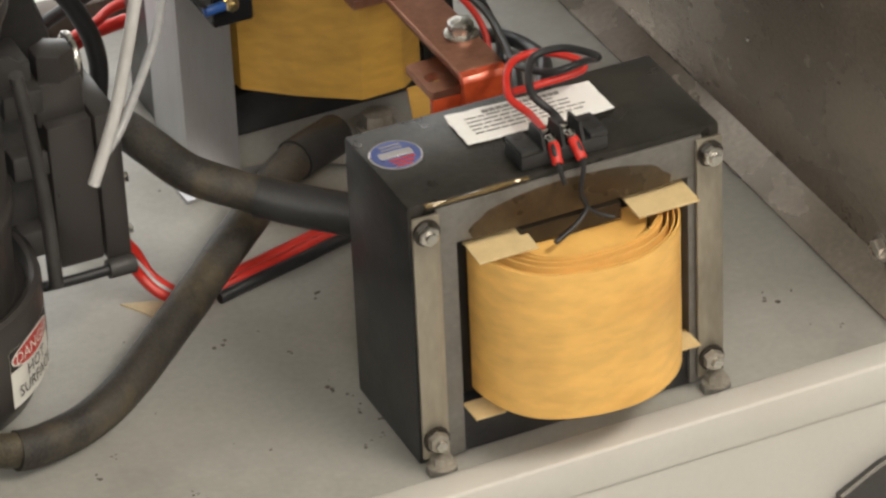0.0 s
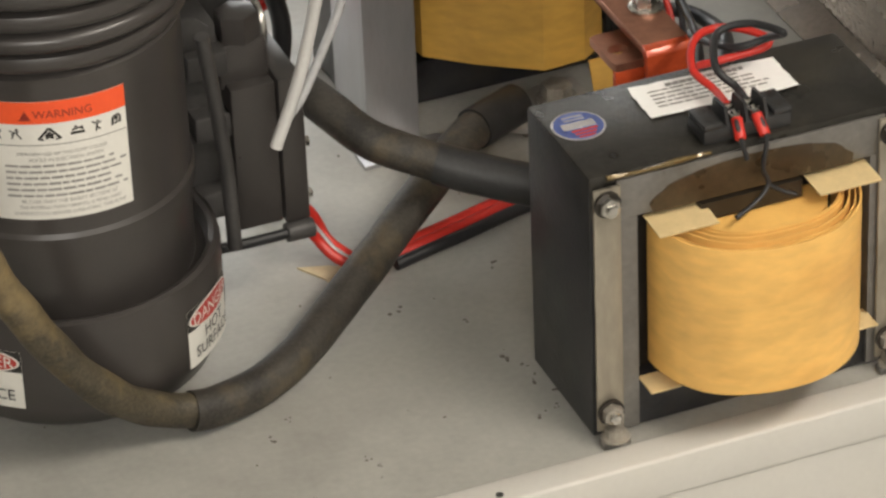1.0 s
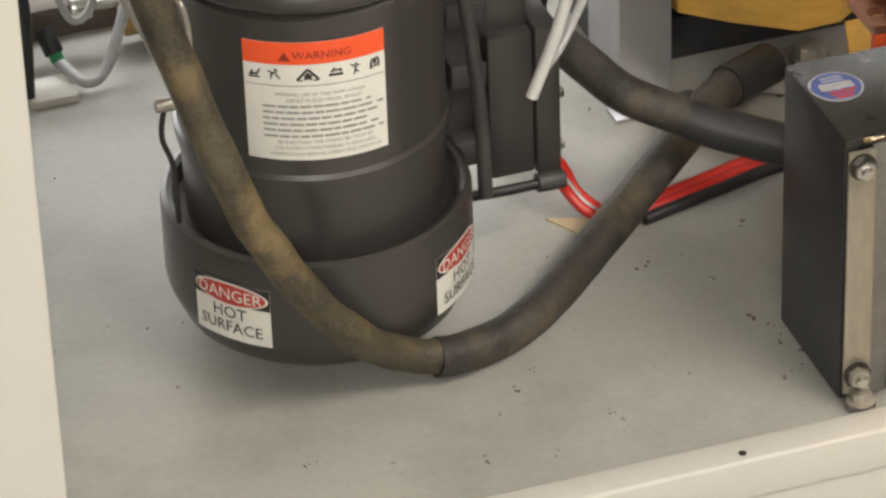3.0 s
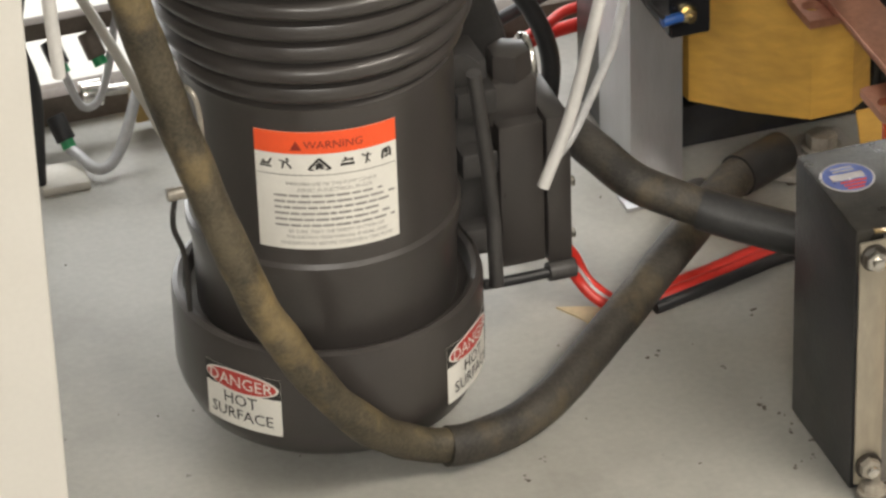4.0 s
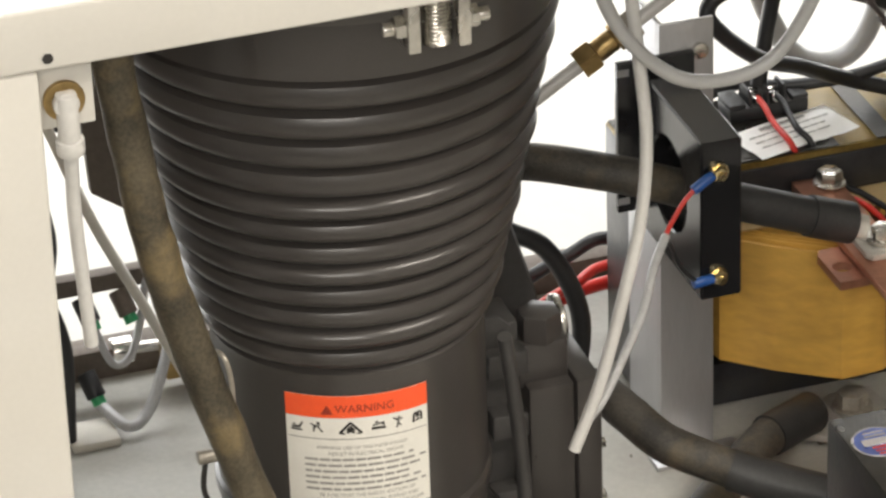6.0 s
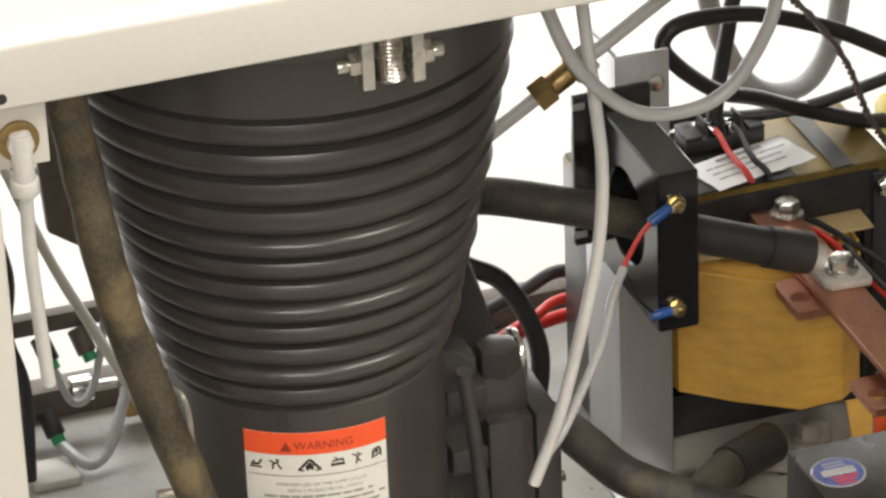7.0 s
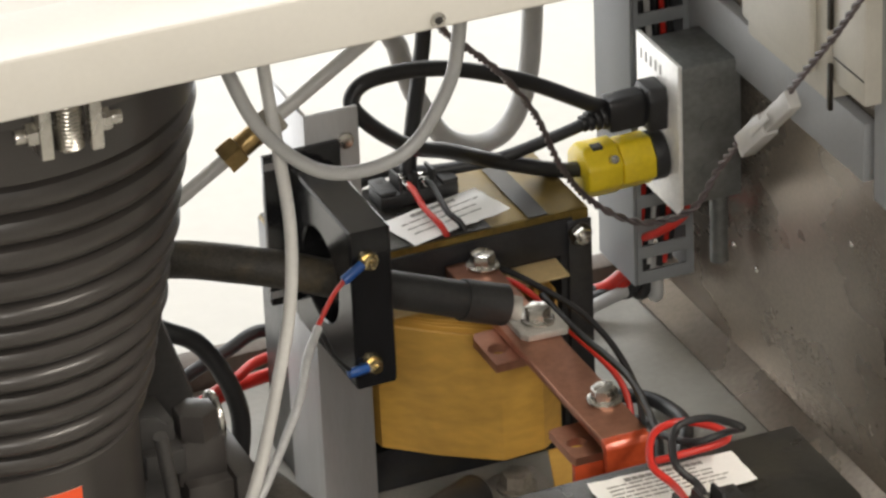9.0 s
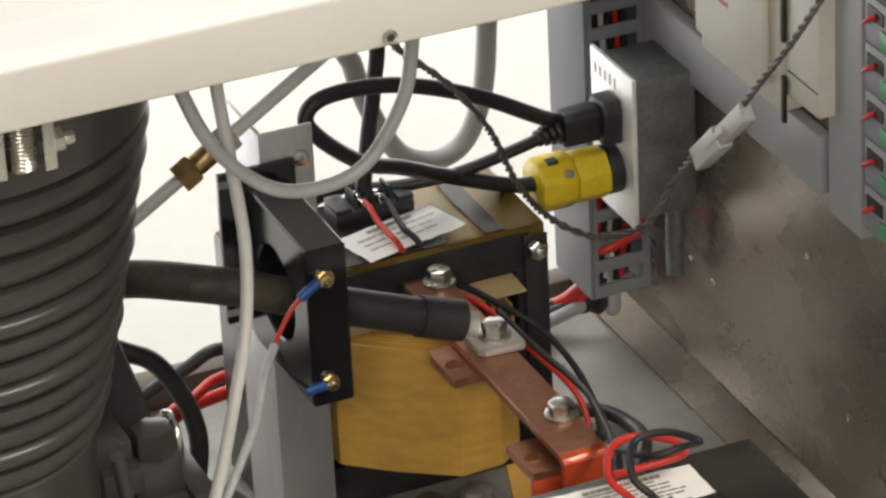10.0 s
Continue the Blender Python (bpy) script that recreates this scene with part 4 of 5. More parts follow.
# wires of the front terminal block
cable("red_wire", [(0.0828, 0.019, 0.1820), (0.0850, 0.040, 0.1800), (0.0800, 0.056, 0.1850), (0.0905, 0.076, 0.1905), (0.109, 0.082, 0.1905), (0.126, 0.069, 0.1890), (0.127, 0.061, 0.1850), (0.103, 0.066, 0.1800), (0.090, 0.072, 0.1760)], 0.0022, "red_wire", "red wire looped over the transformer top", "wire")
cable("black_wire", [(0.0942, 0.019, 0.1820), (0.0960, 0.034, 0.1810), (0.0895, 0.047, 0.1890), (0.101, 0.069, 0.1955), (0.118, 0.064, 0.200), (0.130, 0.047, 0.200), (0.126, 0.058, 0.192), (0.110, 0.066, 0.186), (0.105, 0.100, 0.175), (0.120, 0.145, 0.160), (0.134, 0.204, 0.150), (0.140, 0.290, 0.135), (0.136, 0.330, 0.140)], 0.0022, "rubber", "black wire looped over the transformer top", "wire")
for x, pts in ((0.0828, [(0.0828, 0.0085, 0.1815), (0.0800, 0.000, 0.1800), (0.0810, -0.0050, 0.1700), (0.0825, -0.0070, 0.1620)]), (0.0942, [(0.0942, 0.0085, 0.1815), (0.0945, 0.000, 0.1790), (0.0950, -0.0050, 0.1700), (0.0920, -0.0070, 0.1540), (0.0945, -0.0085, 0.1440), (0.085, -0.0130, 0.1380), (0.0710, -0.0180, 0.1345)])):
    w = thing("lead_wire", pts[0], "black lead with red crimp at the terminal block", "wire", "terminal leads")
    part("lead", tube(pts, 0.0014, 10, 6), M["rubber"], w)
    part("crimp", rod(Vector(pts[0]) + Vector((-0.0006, -0.003, -0.0004)), Vector(pts[1]) + Vector((0.0002, -0.004, -0.0065)), 0.0031, 14, bevel=0.0005), M["red_wire"], w, "red crimp sleeve")
    part("ring_tongue", rod(Vector(pts[0]) + Vector((0, 0.002, 0.0006)), Vector(pts[0]) + Vector((-0.0006, -0.0045, -0.0006)), 0.0021, 12), M["zinc"], w)
cable("lead_wire", [(0.0945, -0.0085, 0.1440), (0.101, -0.010, 0.139), (0.109, -0.012, 0.1355)], 0.0014, "rubber", "short black lead on the yellow coil", "wire")
# wires of the rear terminal block
origin(BACK_X, BACK_Y)
cable("red_wire", [(0.0858, 0.4220, 0.1820), (0.0850, 0.410, 0.1830), (0.0852, 0.394, 0.1785), (0.0880, 0.375, 0.1745), (0.0915, 0.3705, 0.1650), (0.1010, 0.3690, 0.1420), (0.1240, 0.345, 0.1400), (0.1400, 0.300, 0.1250), (0.1560, 0.262, 0.1020), (0.150, 0.235, 0.060), (0.146, 0.225, 0.006)], 0.0020, "red_wire", "red wire from the rear terminal block along the bus bar", "wire")
cable("black_wire", [(0.0972, 0.4220, 0.1820), (0.0975, 0.410, 0.1830), (0.0960, 0.384, 0.1785), (0.1010, 0.3755, 0.1730), (0.1060, 0.3710, 0.1600), (0.1150, 0.3690, 0.1450), (0.1300, 0.3520, 0.1400), (0.1560, 0.310, 0.1250), (0.1660, 0.270, 0.1000), (0.1560, 0.232, 0.0750), (0.158, 0.215, 0.006)], 0.0020, "rubber", "black wire from the rear terminal block along the bus bar", "wire")
cable("black_wire", [(0.190, 0.405, 0.010), (0.224, 0.392, 0.010), (0.236, 0.368, 0.010), (0.229, 0.330, 0.018), (0.205, 0.290, 0.020), (0.180, 0.240, 0.008)], 0.0048, "rubber", "black cable lying beside the rear transformer", "cable")
cable("black_wire", [(0.190, 0.380, 0.006), (0.212, 0.352, 0.016), (0.200, 0.310, 0.026), (0.175, 0.255, 0.016), (0.160, 0.210, 0.006)], 0.0036, "rubber", "black cable lying beside the rear transformer", "cable")

# ---- plastic tubes ----
origin(0.002, 0.0, 0.001)
cable("white_tube", [(-0.110, 0.115, 0.512), (-0.108, 0.120, 0.450), (-0.102, 0.120, 0.389), (-0.098, 0.120, 0.342), (-0.101, 0.120, 0.296), (-0.111, 0.120, 0.250), (-0.125, 0.120, 0.198), (-0.141, 0.120, 0.157)], 0.0035, "white_tube", "milky white plastic tube hanging from above", "tube")
cable("grey_tube", [(-0.152, 0.100, 0.512), (-0.134, 0.100, 0.452), (-0.118, 0.100, 0.414), (-0.091, 0.100, 0.385), (-0.064, 0.100, 0.377), (-0.036, 0.100, 0.384), (-0.015, 0.100, 0.412), (-0.007, 0.100, 0.440), (0.000, 0.100, 0.512)], 0.0038, "grey_tube", "light grey plastic tube hanging in a loop", "tube")
lead = thing("sensor_lead", (-0.06, 0.21, 0.2), "cloudy grey lead with thin red wires from the blue crimps", "wire")
part("sheath", tube([(-0.053, 0.212, 0.224), (-0.066, 0.196, 0.216), (-0.080, 0.175, 0.203), (-0.103, 0.150, 0.187), (-0.120, 0.134, 0.175), (-0.133, 0.130, 0.164)], 0.0026, 14, 8), M["clear_tube"], lead)
part("red_core", tube([(-0.029, 0.2275, 0.2420), (-0.038, 0.224, 0.236), (-0.048, 0.217, 0.228), (-0.054, 0.211, 0.224)], 0.0014, 10, 6), M["red_wire"], lead)
part("black_core", tube([(-0.029, 0.2275, 0.1815), (-0.040, 0.224, 0.196), (-0.048, 0.218, 0.214), (-0.054, 0.211, 0.2235)], 0.0013, 10, 6), M["rubber"], lead)
origin(0.009)
gl = thing("grey_loop_hose", (0.2, 0.6, 0.1), "light grey hose hanging in a loop behind the cabinet", "hose")
part("hose", tube([(0.132, 0.600, 0.560), (0.138, 0.600, 0.240), (0.146, 0.600, 0.185), (0.157, 0.600, 0.148), (0.175, 0.600, 0.115), (0.198, 0.600, 0.103), (0.221, 0.600, 0.110), (0.236, 0.600, 0.140), (0.242, 0.600, 0.188), (0.243, 0.600, 0.250), (0.244, 0.600, 0.560)], 0.0072, 16, 8), M["grey_tube"], gl)

# brass coupling on a white tube
origin(0.004, 0.0, 0.002)
bc = thing("brass_coupling", (-0.055, 0.30, 0.305), "brass coupling on a milky white tube", "fitting")
P0, P1 = Vector((-0.152, 0.300, 0.243)), Vector((0.070, 0.300, 0.381))
DIR = (P1 - P0).normalized()
part("tube", rod(P0, P1 + DIR * 0.15, 0.0042, 16), M["white_tube"], bc)
mid = P0 + DIR * 0.113
for a, b, r, m in ((-0.021, -0.009, 0.0098, "brass"), (-0.009, 0.004, 0.0068, "brass"), (0.004, 0.008, 0.0088, "brass"), (0.008, 0.020, 0.0098, "zinc_worn")):
    part("hexagon" if r > 0.009 else "collar", hex_head(mid + DIR * a, DIR, r, b - a) if r > 0.009 else rod(mid + DIR * a, mid + DIR * b, r, 18, bevel=0.0008), M[m], bc)

# ---- cords and plugs at the outlet ----
origin(0.0055, 0.0, 0.002)
out = thing("outlet_box", (0.277, 0.4255, 0.13), "galvanised outlet box with bright cover plate", "outlet box")
part("body", block(0.2575, 0.300, 0.3985, 0.4525, 0.1340, 0.2310, 0.003), M["outlet_box"], out)
cov = part("cover_plate", block(0.2540, 0.2572, 0.3950, 0.4560, 0.1300, 0.2350, 0.0010), M["plate"], out, "bright steel cover plate")
for k in range(5):
    part("print_bar", block(0.25375, 0.25395, 0.4470 - k * 0.0070, 0.4490 - k * 0.0070, 0.2190, 0.2260), M["ink_grey"], cov, "", 0)
for zz in (0.155, 0.185, 0.212):
    part("knockout", rod((0.2785, 0.3986, zz), (0.2785, 0.3978, zz), 0.0085, 24), M["outlet_box"], out)
part("conduit_stub", rod((0.288, 0.409, 0.085), (0.288, 0.409, 0.1338), 0.0060, 18), M["outlet_box"], out)

plug = thing("black_plug", (0.235, 0.42, 0.2), "black moulded plug in the outlet", "plug")
part("body", prism([(0.409, 0.186), (0.431, 0.186), (0.4325, 0.207), (0.4285, 0.2155), (0.4105, 0.2155), (0.4075, 0.207)], "x", 0.2405, 0.2538, 0.0018), M["rubber"], plug)
part("grip", prism([(0.4115, 0.190), (0.4285, 0.190), (0.4295, 0.208), (0.4255, 0.2125), (0.4130, 0.2125), (0.4105, 0.208)], "x", 0.2150, 0.2403, 0.0022), M["rubber"], plug)
for k in range(4):
    part("strain_rib", rod((0.2145 - k * 0.0042, 0.4200, 0.2000 - k * 0.0007), (0.2115 - k * 0.0042, 0.4200, 0.1994 - k * 0.0007), 0.0088 - k * 0.0011, 16, bevel=0.0006), M["rubber"], plug)
part("cord", tube([(0.2160, 0.4200, 0.2000), (0.205, 0.4200, 0.1980), (0.179, 0.4200, 0.1925), (0.141, 0.4230, 0.1850), (0.104, 0.4360, 0.1800), (0.080, 0.4500, 0.1790), (0.060, 0.4650, 0.165)], 0.0040, 14, 8), M["rubber"], plug)
yp = thing("yellow_plug", (0.225, 0.42, 0.165), "yellow heavy-duty plug on a black cord", "plug")
part("face", rod((0.2535, 0.4205, 0.1645), (0.2440, 0.4205, 0.1645), 0.0160, 28, bevel=0.001), M["rubber"], yp)
part("shell", prism([(0.4205 + 0.0172 * math.cos(a) * (1 if k % 2 else 1.06), 0.1645 + 0.0172 * math.sin(a) * (1 if k % 2 else 1.06)) for k, a in enumerate([2 * math.pi * i / 8 + 0.39 for i in range(8)])], "x", 0.2210, 0.2438, 0.0020), M["yellow"], yp)
clampb = part("clamp", prism([(0.4205 + 0.0188 * math.cos(a), 0.1650 + 0.0188 * math.sin(a)) for a in [2 * math.pi * i / 8 + 0.39 for i in range(8)]], "x", 0.1960, 0.2205, 0.0026), M["yellow"], yp)
part("clamp_slot", block(0.2030, 0.2100, 0.4120, 0.4180, 0.1800, 0.1833), M["flat_black"], clampb, "", 0)
part("clamp_screw", rod((0.2140, 0.4090, 0.1745), (0.2140, 0.4030, 0.1770), 0.0028, 12), M["zinc"], clampb)
part("cord", tube([(0.1970, 0.4200, 0.1665), (0.180, 0.4200, 0.1700), (0.141, 0.4200, 0.1855), (0.100, 0.3980, 0.2120), (0.068, 0.3800, 0.2310), (0.036, 0.3620, 0.2620), (0.0255, 0.3600, 0.2800), (0.040, 0.3610, 0.2905), (0.090, 0.3800, 0.2780), (0.150, 0.4000, 0.2480), (0.205, 0.4180, 0.2110), (0.235, 0.4420, 0.1900), (0.250, 0.4600, 0.185)], 0.0050, 14, 10), M["rubber"], yp)
cable("power_cable", [(0.112, 0.440, 0.512), (0.106, 0.440, 0.300), (0.101, 0.440, 0.250), (0.095, 0.440, 0.215), (0.0885, 0.436, 0.183)], 0.0050, "rubber", "black cord dropping to the rear terminal block", "cord")

# ---- wiring duct, frame and panel parts on the side sheet ----
duct = thing("wiring_duct", (0.275, 0.49, 0.046), "grey slotted plastic wiring duct with wires inside", "wiring duct")
part("back", block(0.2945, 0.2970, 0.4650, 0.5200, 0.046, 0.500), M["duct"], duct, "", 0)
part("side", block(0.2540, 0.2565, 0.4650, 0.5200, 0.046, 0.500, 0.0006), M["duct"], duct)
# grey duct's far wall coloured black for the shade inside it
part("far_side", block(0.2566, 0.2944, 0.5180, 0.5200, 0.046, 0.500), M["flat_black"], duct, "", 0)
zz = 0.046
while zz < 0.49:
    part("finger", block(0.2567, 0.2944, 0.4650, 0.4672, zz, zz + 0.0090, 0.0004), M["duct"], duct)
    zz += 0.0185
part("finger_edge", block(0.2567, 0.2600, 0.4651, 0.4671, 0.046, 0.499), M["duct"], duct)
part("finger_edge", block(0.2915, 0.2944, 0.4651, 0.4671, 0.046, 0.499), M["duct"], duct)
for k in range(6):
    x, c = 0.263 + 0.005 * k, ("red_wire", "rubber", "white_tube", "rubber", "red_wire", "rubber")[k]
    part("duct_wire", tube([(x, 0.478 + 0.003 * (k % 3), 0.050), (x + 0.003, 0.472, 0.150), (x - 0.002, 0.476, 0.250), (x + 0.002, 0.471, 0.360), (x, 0.478, 0.480)], 0.0021, 8, 6), M[c], duct)
cable("red_wire", [(0.262, 0.466, 0.080), (0.268, 0.455, 0.088), (0.280, 0.448, 0.098), (0.290, 0.455, 0.104), (0.292, 0.470, 0.100)], 0.0028, "red_wire", "red wire bowing out of the duct", "wire")
frame_ = thing("panel_frame", (0.30, 0.3, 0.22), "blue-grey painted steel panel frame on the side sheet", "frame")
part("rail", block(0.2955, 0.3045, 0.2300, 0.5300, 0.2215, 0.2600, 0.0010), M["grey_paint"], frame_)
part("upright", block(0.2940, 0.3045, 0.1750, 0.2150, 0.2180, 0.5000, 0.0010), M["grey_paint"], frame_)
case = thing("relay_case", (0.285, 0.3, 0.27), "beige plastic relay case with red print", "relay")
part("body", block(0.2800, 0.3040, 0.2480, 0.3520, 0.2705, 0.3700, 0.0030), M["beige"], case)
part("shoulder", block(0.2740, 0.2798, 0.2580, 0.3480, 0.2850, 0.3600, 0.0030), M["beige"], case)
part("end_cap", block(0.2830, 0.3038, 0.2060, 0.2476, 0.2840, 0.3700, 0.0020), M["beige"], case)
part("clip", block(0.2800, 0.2828, 0.2440, 0.2475, 0.2660, 0.2960, 0.0006), M["inner"], case)
part("clip", block(0.2800, 0.2828, 0.2440, 0.2475, 0.3180, 0.3600, 0.0006), M["inner"], case)
part("seam", block(0.2826, 0.2829, 0.2064, 0.2436, 0.3000, 0.3012), M["inner"], case, "", 0)
for k in range(4):
    part("print_bar", block(0.27375, 0.27395, 0.3080 + 0.004 * k, 0.3105 + 0.004 * k, 0.3310, 0.3335), M["ink_grey"], case, "", 0)
for k in range(2):
    part("print_bar", block(0.27375, 0.27395, 0.3020, 0.3200, 0.3180 + k * 0.0065, 0.3210 + k * 0.0065), M["label_red"], case, "", 0)
for k in range(5):
    z0 = 0.232 + k * 0.030
    tb = thing("terminal_slice", (0.300, 0.145, z0), "grey rail terminal with green marker and red wire", "terminal", "rail terminals")
    part("body", block(0.2900, 0.3045, 0.1100, 0.1640, z0, z0 + 0.029, 0.0010), M["duct"], tb)
    part("wire_slot", block(0.2893, 0.2899, 0.1420, 0.1600, z0 + 0.016, z0 + 0.024), M["inner"], tb, "", 0)
    part("marker", block(0.2885, 0.2899, 0.1250, 0.1440, z0 + 0.003, z0 + 0.014, 0.0005), M["green"], tb, "green marker")
    part("wire", tube([(0.289, 0.150, z0 + 0.020), (0.286, 0.154, z0 + 0.017), (0.287, 0.160, z0 + 0.013), (0.294, 0.1645, z0 + 0.012)], 0.0014, 8, 5), M["red_wire"], tb)


def twisted(name, points, r, label, pitch=0.020):
    line = spline(points, 16)
    th = thing(name, points[0], label, "wire")
    for ph in (0.0, math.pi):
        pts, run, side_ = [], 0.0, Vector((0, 0, 1))
        for i, q in enumerate(line):
            d = (line[min(i + 1, len(line) - 1)] - line[max(i - 1, 0)]).normalized()
            run += (q - line[i - 1]).length if i else 0
            s = (side_ - d * side_.dot(d)).normalized()
            u = d.cross(s)
            a = 2 * math.pi * run / pitch + ph
            pts.append(q + (s * math.cos(a) + u * math.sin(a)) * r)
        part("strand", tube(pts, r, 8, raw=True), M["brown_wire"], th)
    return th


twisted("twisted_wire", [(-0.045, 0.020, 0.512), (-0.036, 0.060, 0.480), (0.000, 0.147, 0.422), (0.060, 0.223, 0.353), (0.120, 0.309, 0.273), (0.160, 0.361, 0.202), (0.200, 0.402, 0.149), (0.222, 0.379, 0.142), (0.240, 0.348, 0.162), (0.250, 0.330, 0.196), (0.250, 0.303, 0.226)], 0.0013, "thin brown twisted pair running to a white connector")
twisted("twisted_wire", [(0.250, 0.236, 0.290), (0.250, 0.210, 0.318), (0.252, 0.180, 0.352), (0.254, 0.142, 0.400), (0.256, 0.110, 0.450), (0.258, 0.090, 0.512)], 0.0013, "thin brown twisted pair rising from a white connector")
origin(0.0095, 0.0, -0.001)
con = thing("white_connector", (0.25, 0.27, 0.258), "white plastic wire connector", "connector")
A, B = Vector((0.250, 0.3035, 0.2255)), Vector((0.250, 0.2340, 0.2905))
turn = axis_matrix((A + B) / 2, B - A)
for a, b, w, d in ((-0.047, -0.004, 0.0072, 0.0052), (-0.0038, 0.040, 0.0058, 0.0042)):
    o = block(-d, d, -w, w, a, b, 0.0012)
    o.transform(turn)
    part("housing", o, M["white_tube"], con)
o = block(-0.0065, -0.0053, -0.0022, 0.0022, -0.020, 0.012, 0.0004)
o.transform(turn)
part("latch", o, M["white_tube"], con)

# ---- beam and post details ----
origin(0.0055, 0.0, 0.0028)
bs = thing("beam_screw", (-0.070, -0.030, 0.517), "bright screw in the cream beam", "screw")
part("head", rod((-0.0735, -0.0300, 0.5180), (-0.0735, -0.0318, 0.5180), 0.0040, 18, bevel=0.0007), M["zinc"], bs)
part("socket", rod((-0.0735, -0.0318, 0.5180), (-0.0735, -0.0321, 0.5180), 0.0020, 12), M["flat_black"], bs)
origin(0.0025, 0.0, 0.0033)
sb = thing("clamp_bolt", (-0.2485, 0.0, 0.477), "threaded clamp with side nuts under the beam", "clamp")
th_prof = [(0.0050, 0.4772)]
for k in range(14):
    th_prof += [(0.0066, 0.4774 + k * 0.0021), (0.0076, 0.4784 + k * 0.0021)]
part("threaded_boss", lathe((-0.2485, 0.0), th_prof, 32), M["zinc"], sb, "silver threaded boss")
for s in (-1, 1):
    lugp = part("lug", block(-0.2485 + s * 0.0125 - 0.0032, -0.2485 + s * 0.0125 + 0.0032, -0.007, 0.007, 0.4760, 0.5060, 0.0010), M["zinc"], sb)
    part("nut", hex_head((-0.2485 + s * 0.0158, 0.0, 0.4880), (s, 0, 0), 0.0062, 0.0052), M["zinc"], lugp)
    part("stud", rod((-0.2485 + s * 0.021, 0, 0.488), (-0.2485 + s * 0.0265, 0, 0.488), 0.0036, 14, bevel=0.0006), M["zinc"], lugp)
origin(-0.0130)
cp = thing("corner_plate", (-0.4175, -0.014, 0.478), "cream corner plate with a white elbow fitting", "plate")
part("plate", block(-0.4363, -0.4030, -0.0150, -0.0120, 0.4780, 0.5150, 0.0006), M["cream"], cp)
rg = part("brass_ring", rod((-0.4175, -0.0150, 0.4925), (-0.4175, -0.0185, 0.4925), 0.0100, 28, bevel=0.001), M["brass"], cp)
part("elbow", rod((-0.4175, -0.0185, 0.4925), (-0.4175, -0.0235, 0.4925), 0.0062, 20, bevel=0.001), M["white_tube"], rg)
part("elbow_arm", rod((-0.4175, -0.0215, 0.4980), (-0.4165, -0.0190, 0.4690), 0.0052, 18, bevel=0.001), M["white_tube"], rg)
part("collar", rod((-0.4168, -0.0195, 0.4740), (-0.4165, -0.0185, 0.4660), 0.0068, 18, bevel=0.001), M["white_tube"], rg)
part("tube", tube([(-0.4165, -0.0188, 0.4700), (-0.4155, -0.010, 0.4300), (-0.4130, -0.004, 0.3900), (-0.4105, 0.000, 0.3520)], 0.0034, 14, 8), M["white_tube"], cp)
hole = thing("post_hole", (-0.4260, -0.0303, 0.5215), "small dark screw hole in the cream frame", "hole")
part("hole_disc", rod((-0.4260, -0.0300, 0.5215), (-0.4260, -0.0304, 0.5215), 0.0026, 18), M["flat_black"], hole)
origin(0.010, -0.0085, -0.0022)
hole = thing("lip_hole", (-0.0865, -0.020, 0.005), "small dark screw hole in the cream lip", "hole")
part("hole_disc", rod((-0.0845, -0.0190, 0.0050), (-0.0845, -0.0190, 0.0054), 0.0022, 18), M["flat_black"], hole)
origin()
for yy, z_, r in ((0.422, 0.087, 0.0026), (0.390, 0.085, 0.0022), (0.262, 0.165, 0.0018), (0.211, 0.078, 0.0016)):
    s = thing("side_rivet", (SIDE, yy, z_), "small bright rivet in the side sheet", "rivet", "side rivets")
    part("rivet_head", rod((SIDE, yy, z_), (SIDE - 0.0012, yy, z_), r, 14, bevel=0.0004), M["zinc"], s)
sbolt = thing("side_bolt", (SIDE, 0.045, 0.022), "zinc hexagon bolt in the side sheet", "bolt")
hex_bolt((SIDE, 0.045, 0.0225), (-1, 0, 0), 0.0068, sbolt, M["zinc"])

# ---- the far left: manifold, tubes, strips ----
origin(-0.006, 0.0, 0.0)
man = thing("valve_manifold", (-0.315, 0.50, 0.0), "brown manifold bars with dark fittings and clear tubes", "manifold")
part("upper_bar", block(-0.345, -0.280, 0.497, 0.507, 0.090, 0.102, 0.0012), M["rail"], man)
part("lower_bar", block(-0.345, -0.300, 0.512, 0.524, 0.026, 0.040, 0.0012), M["rail"], man)
part("upright", block(-0.3445, -0.3380, 0.5072, 0.5118, 0.0, 0.1010, 0.001), M["rubber"], man)
for xx, yy, z0, m in ((-0.321, 0.498, 0.088, "rubber"), (-0.320, 0.506, 0.030, "rubber"), (-0.297, 0.500, 0.088, "rail")):
    fit_ = part("fitting", rod((xx, yy, z0), (xx + 0.004, yy - 0.010, z0 - 0.013), 0.0062, 18, bevel=0.001), M[m], man, "dark push-in fitting")
    part("collar", rod((xx + 0.004, yy - 0.010, z0 - 0.013), (xx + 0.0052, yy - 0.013, z0 - 0.017), 0.0044, 16), M["green"], fit_)
part("coupling", rod((-0.300, 0.520, 0.033), (-0.286, 0.520, 0.033), 0.0085, 18, bevel=0.001), M["zinc"], man, "silver coupling")
part("coupling_pin", rod((-0.286, 0.520, 0.033), (-0.268, 0.520, 0.032), 0.0036, 14), M["zinc"], man)
part("brass_block", block(-0.268, -0.245, 0.508, 0.526, 0.012, 0.040, 0.001), M["brass"], man)
part("clear_tube", tube([(-0.316, 0.485, 0.071), (-0.308, 0.478, 0.050), (-0.296, 0.480, 0.052), (-0.285, 0.490, 0.075), (-0.278, 0.500, 0.098)], 0.0026, 10, 8), M["clear_tube"], man)
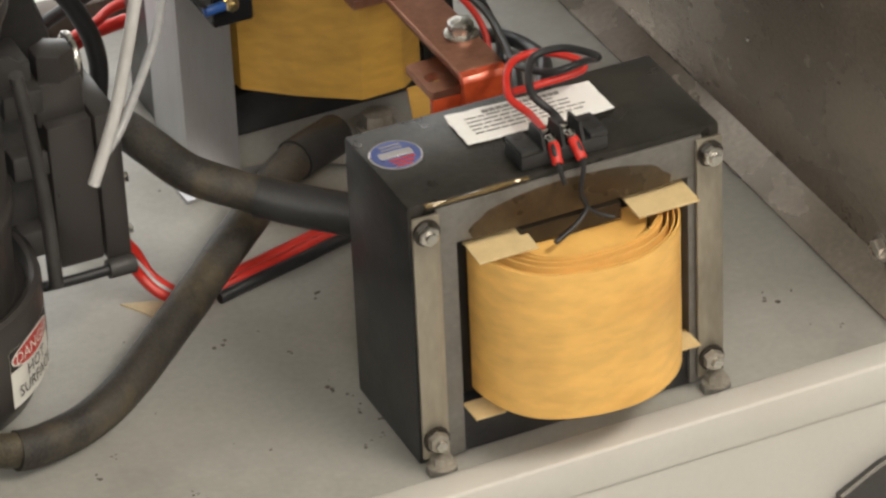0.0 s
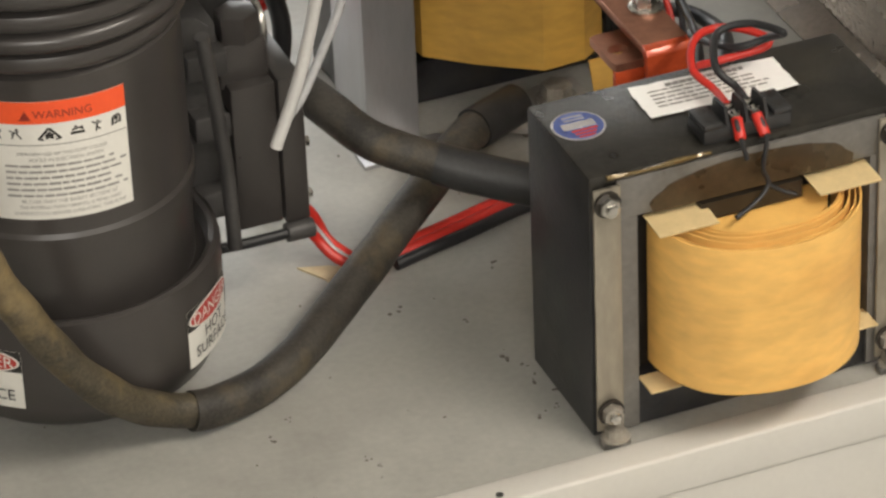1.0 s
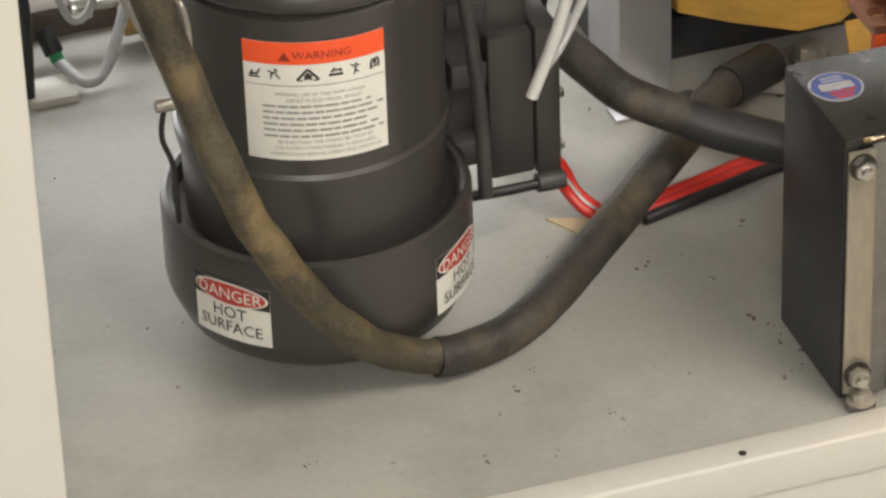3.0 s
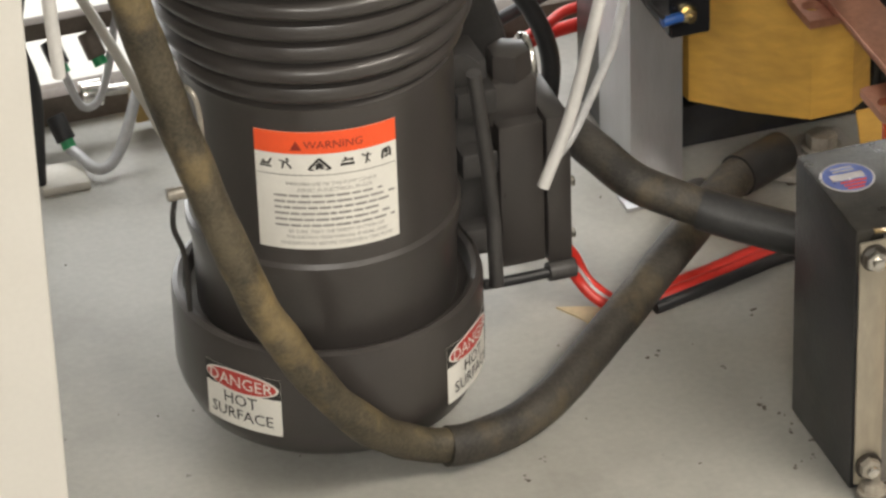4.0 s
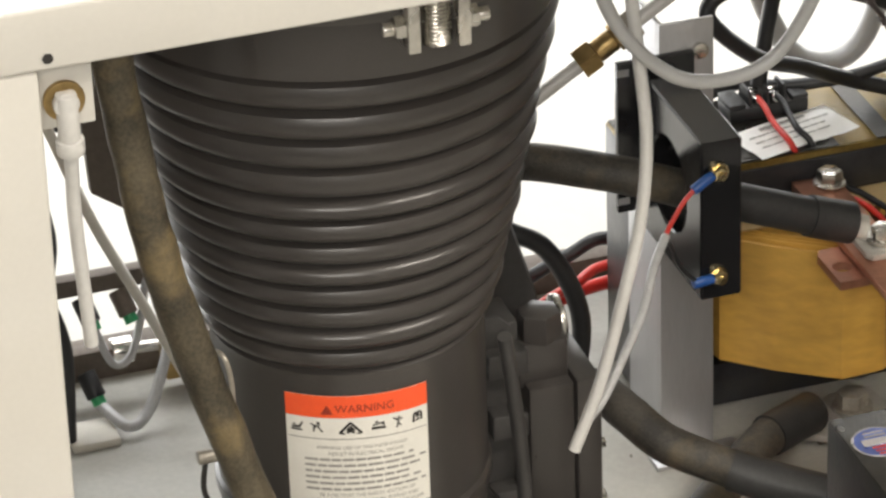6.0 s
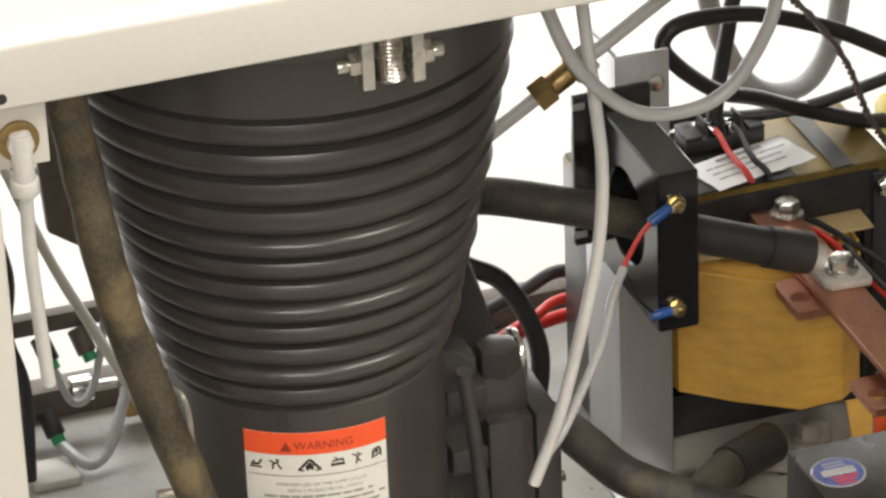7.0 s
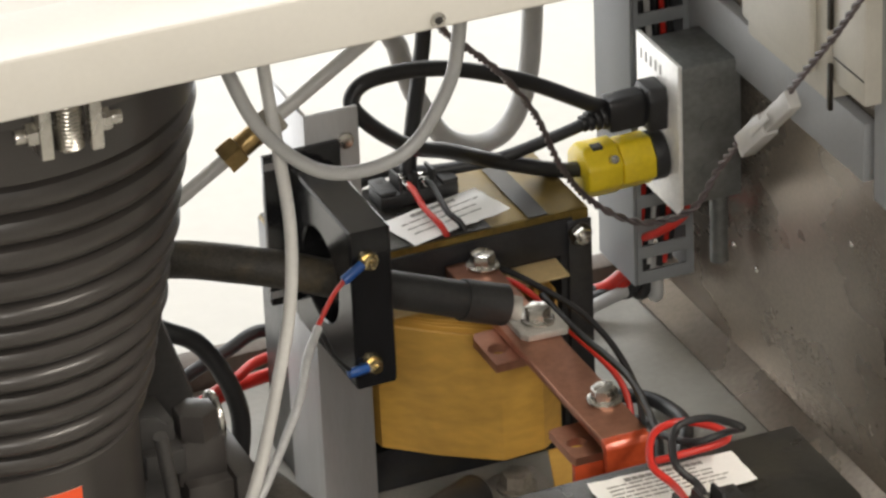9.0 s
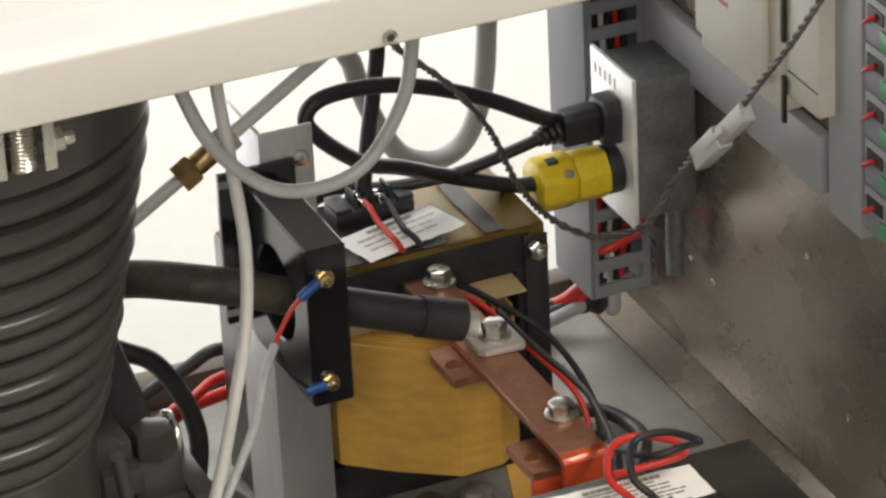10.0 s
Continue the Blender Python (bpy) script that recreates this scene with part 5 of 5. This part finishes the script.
part("clear_tube", tube([(-0.315, 0.493, 0.013), (-0.303, 0.470, 0.008), (-0.288, 0.475, 0.014), (-0.272, 0.490, 0.040), (-0.262, 0.500, 0.062)], 0.0036, 12, 8), M["clear_tube"], man)
part("base_clip", block(-0.340, -0.310, 0.462, 0.490, 0.0, 0.006, 0.001), M["beige"], man)
strip = thing("grey_strap", (-0.315, 0.45, 0.16), "flat grey strap stretched behind the post", "strap")
part("band", tube([(-0.356, 0.450, 0.280), (-0.340, 0.450, 0.228), (-0.318, 0.450, 0.163), (-0.290, 0.450, 0.098), (-0.270, 0.450, 0.050), (-0.252, 0.450, 0.002)], 0.0044, 12, 6, flat=0.35), M["beige"], strip)
db = thing("dark_bent_plate", (-0.315, 0.40, 0.2), "dark painted bent plate behind the hose", "plate")
part("plate", prism([(-0.335, 0.300), (-0.290, 0.300), (-0.270, 0.205), (-0.296, 0.190), (-0.330, 0.215)], "y", 0.395, 0.402, 0.001), M["rail"], db)
part("hanger", block(-0.300, -0.290, 0.396, 0.401, 0.2995, 0.5115), M["rail"], db)
cable("power_cable", [(-0.352, 0.470, 0.200), (-0.342, 0.470, 0.150), (-0.346, 0.470, 0.110), (-0.338, 0.470, 0.070), (-0.340, 0.470, 0.006)], 0.0040, "rubber", "black cord hanging beside the post", "cord")
cable("power_cable", [(-0.360, 0.520, 0.260), (-0.335, 0.520, 0.205), (-0.310, 0.520, 0.190), (-0.270, 0.520, 0.170), (-0.240, 0.520, 0.005)], 0.0022, "rubber", "thin black cord behind the post", "cord")

# something dark and shiny below the front lip
origin(0.0, -0.007, -0.004)
br = thing("under_bracket", (0.30, -0.035, -0.09), "dark curved bracket under the front lip", "bracket")
part("plate", prism([(0.235, -0.072), (0.262, -0.058), (0.285, -0.052), (0.310, -0.050), (0.310, -0.11), (0.235, -0.11)], "y", -0.034, -0.0275, 0.001), M["pump_dark"], br)
part("edge", tube([(0.235, -0.0345, -0.071), (0.262, -0.0345, -0.057), (0.285, -0.0345, -0.051), (0.310, -0.0345, -0.049)], 0.0012, 8, 6), M["zinc"], br)

# ---- spatter and grit on the floor ----
origin(-0.003, -0.005)
grit = bmesh.new()
SPOTS = ((-0.203, 0.025, 3.0), (-0.124, 0.043, 2.0), (-0.118, 0.034, 1.4), (0.017, 0.192, 2.6), (-0.024, 0.145, 1.6), (-0.054, 0.172, 3.4), (-0.295, 0.056, 2.0), (-0.338, 0.152, 1.6), (-0.006, 0.060, 2.8), (-0.012, 0.072, 2.0), (-0.010, 0.090, 2.4), (-0.015, 0.100, 3.0),
         (-0.009, 0.045, 1.6), (-0.020, 0.040, 2.4), (0.225, 0.105, 2.2), (0.245, 0.062, 3.2), (0.270, 0.020, 1.6), (-0.160, 0.020, 1.2), (-0.250, 0.040, 1.2), (-0.070, 0.060, 1.2), (-0.165, 0.082, 2.6), (-0.150, 0.095, 2.0))
for x, y, size in SPOTS:
    for k in range(3):
        o = bmesh.new()
        bmesh.ops.create_icosphere(o, subdivisions=1, radius=0.0006 * size * random.uniform(0.5, 1.0))
        for v in o.verts:
            v.co *= 1 + 0.35 * noise.noise(v.co * 900 + Vector((x * 50, y * 50, k)))
            v.co.z = max(v.co.z * 0.35, 0.0)
        bmesh.ops.translate(o, verts=o.verts[:], vec=(x + random.uniform(-0.0016, 0.0016) * size, y + random.uniform(-0.0012, 0.0012) * size, 0.0001))
        merge(grit, o)
for k in range(60):
    x, y = random.uniform(-0.42, 0.29), random.uniform(0.0, 0.5)
    o = bmesh.new()
    bmesh.ops.create_icosphere(o, subdivisions=1, radius=random.uniform(0.0003, 0.0008))
    bmesh.ops.translate(o, verts=o.verts[:], vec=(x, y, 0.0002))
    merge(grit, o)
single("floor_spatter", grit, M["grime"], "dark spatter and grit on the grey floor", "spatter", kind="stuff")
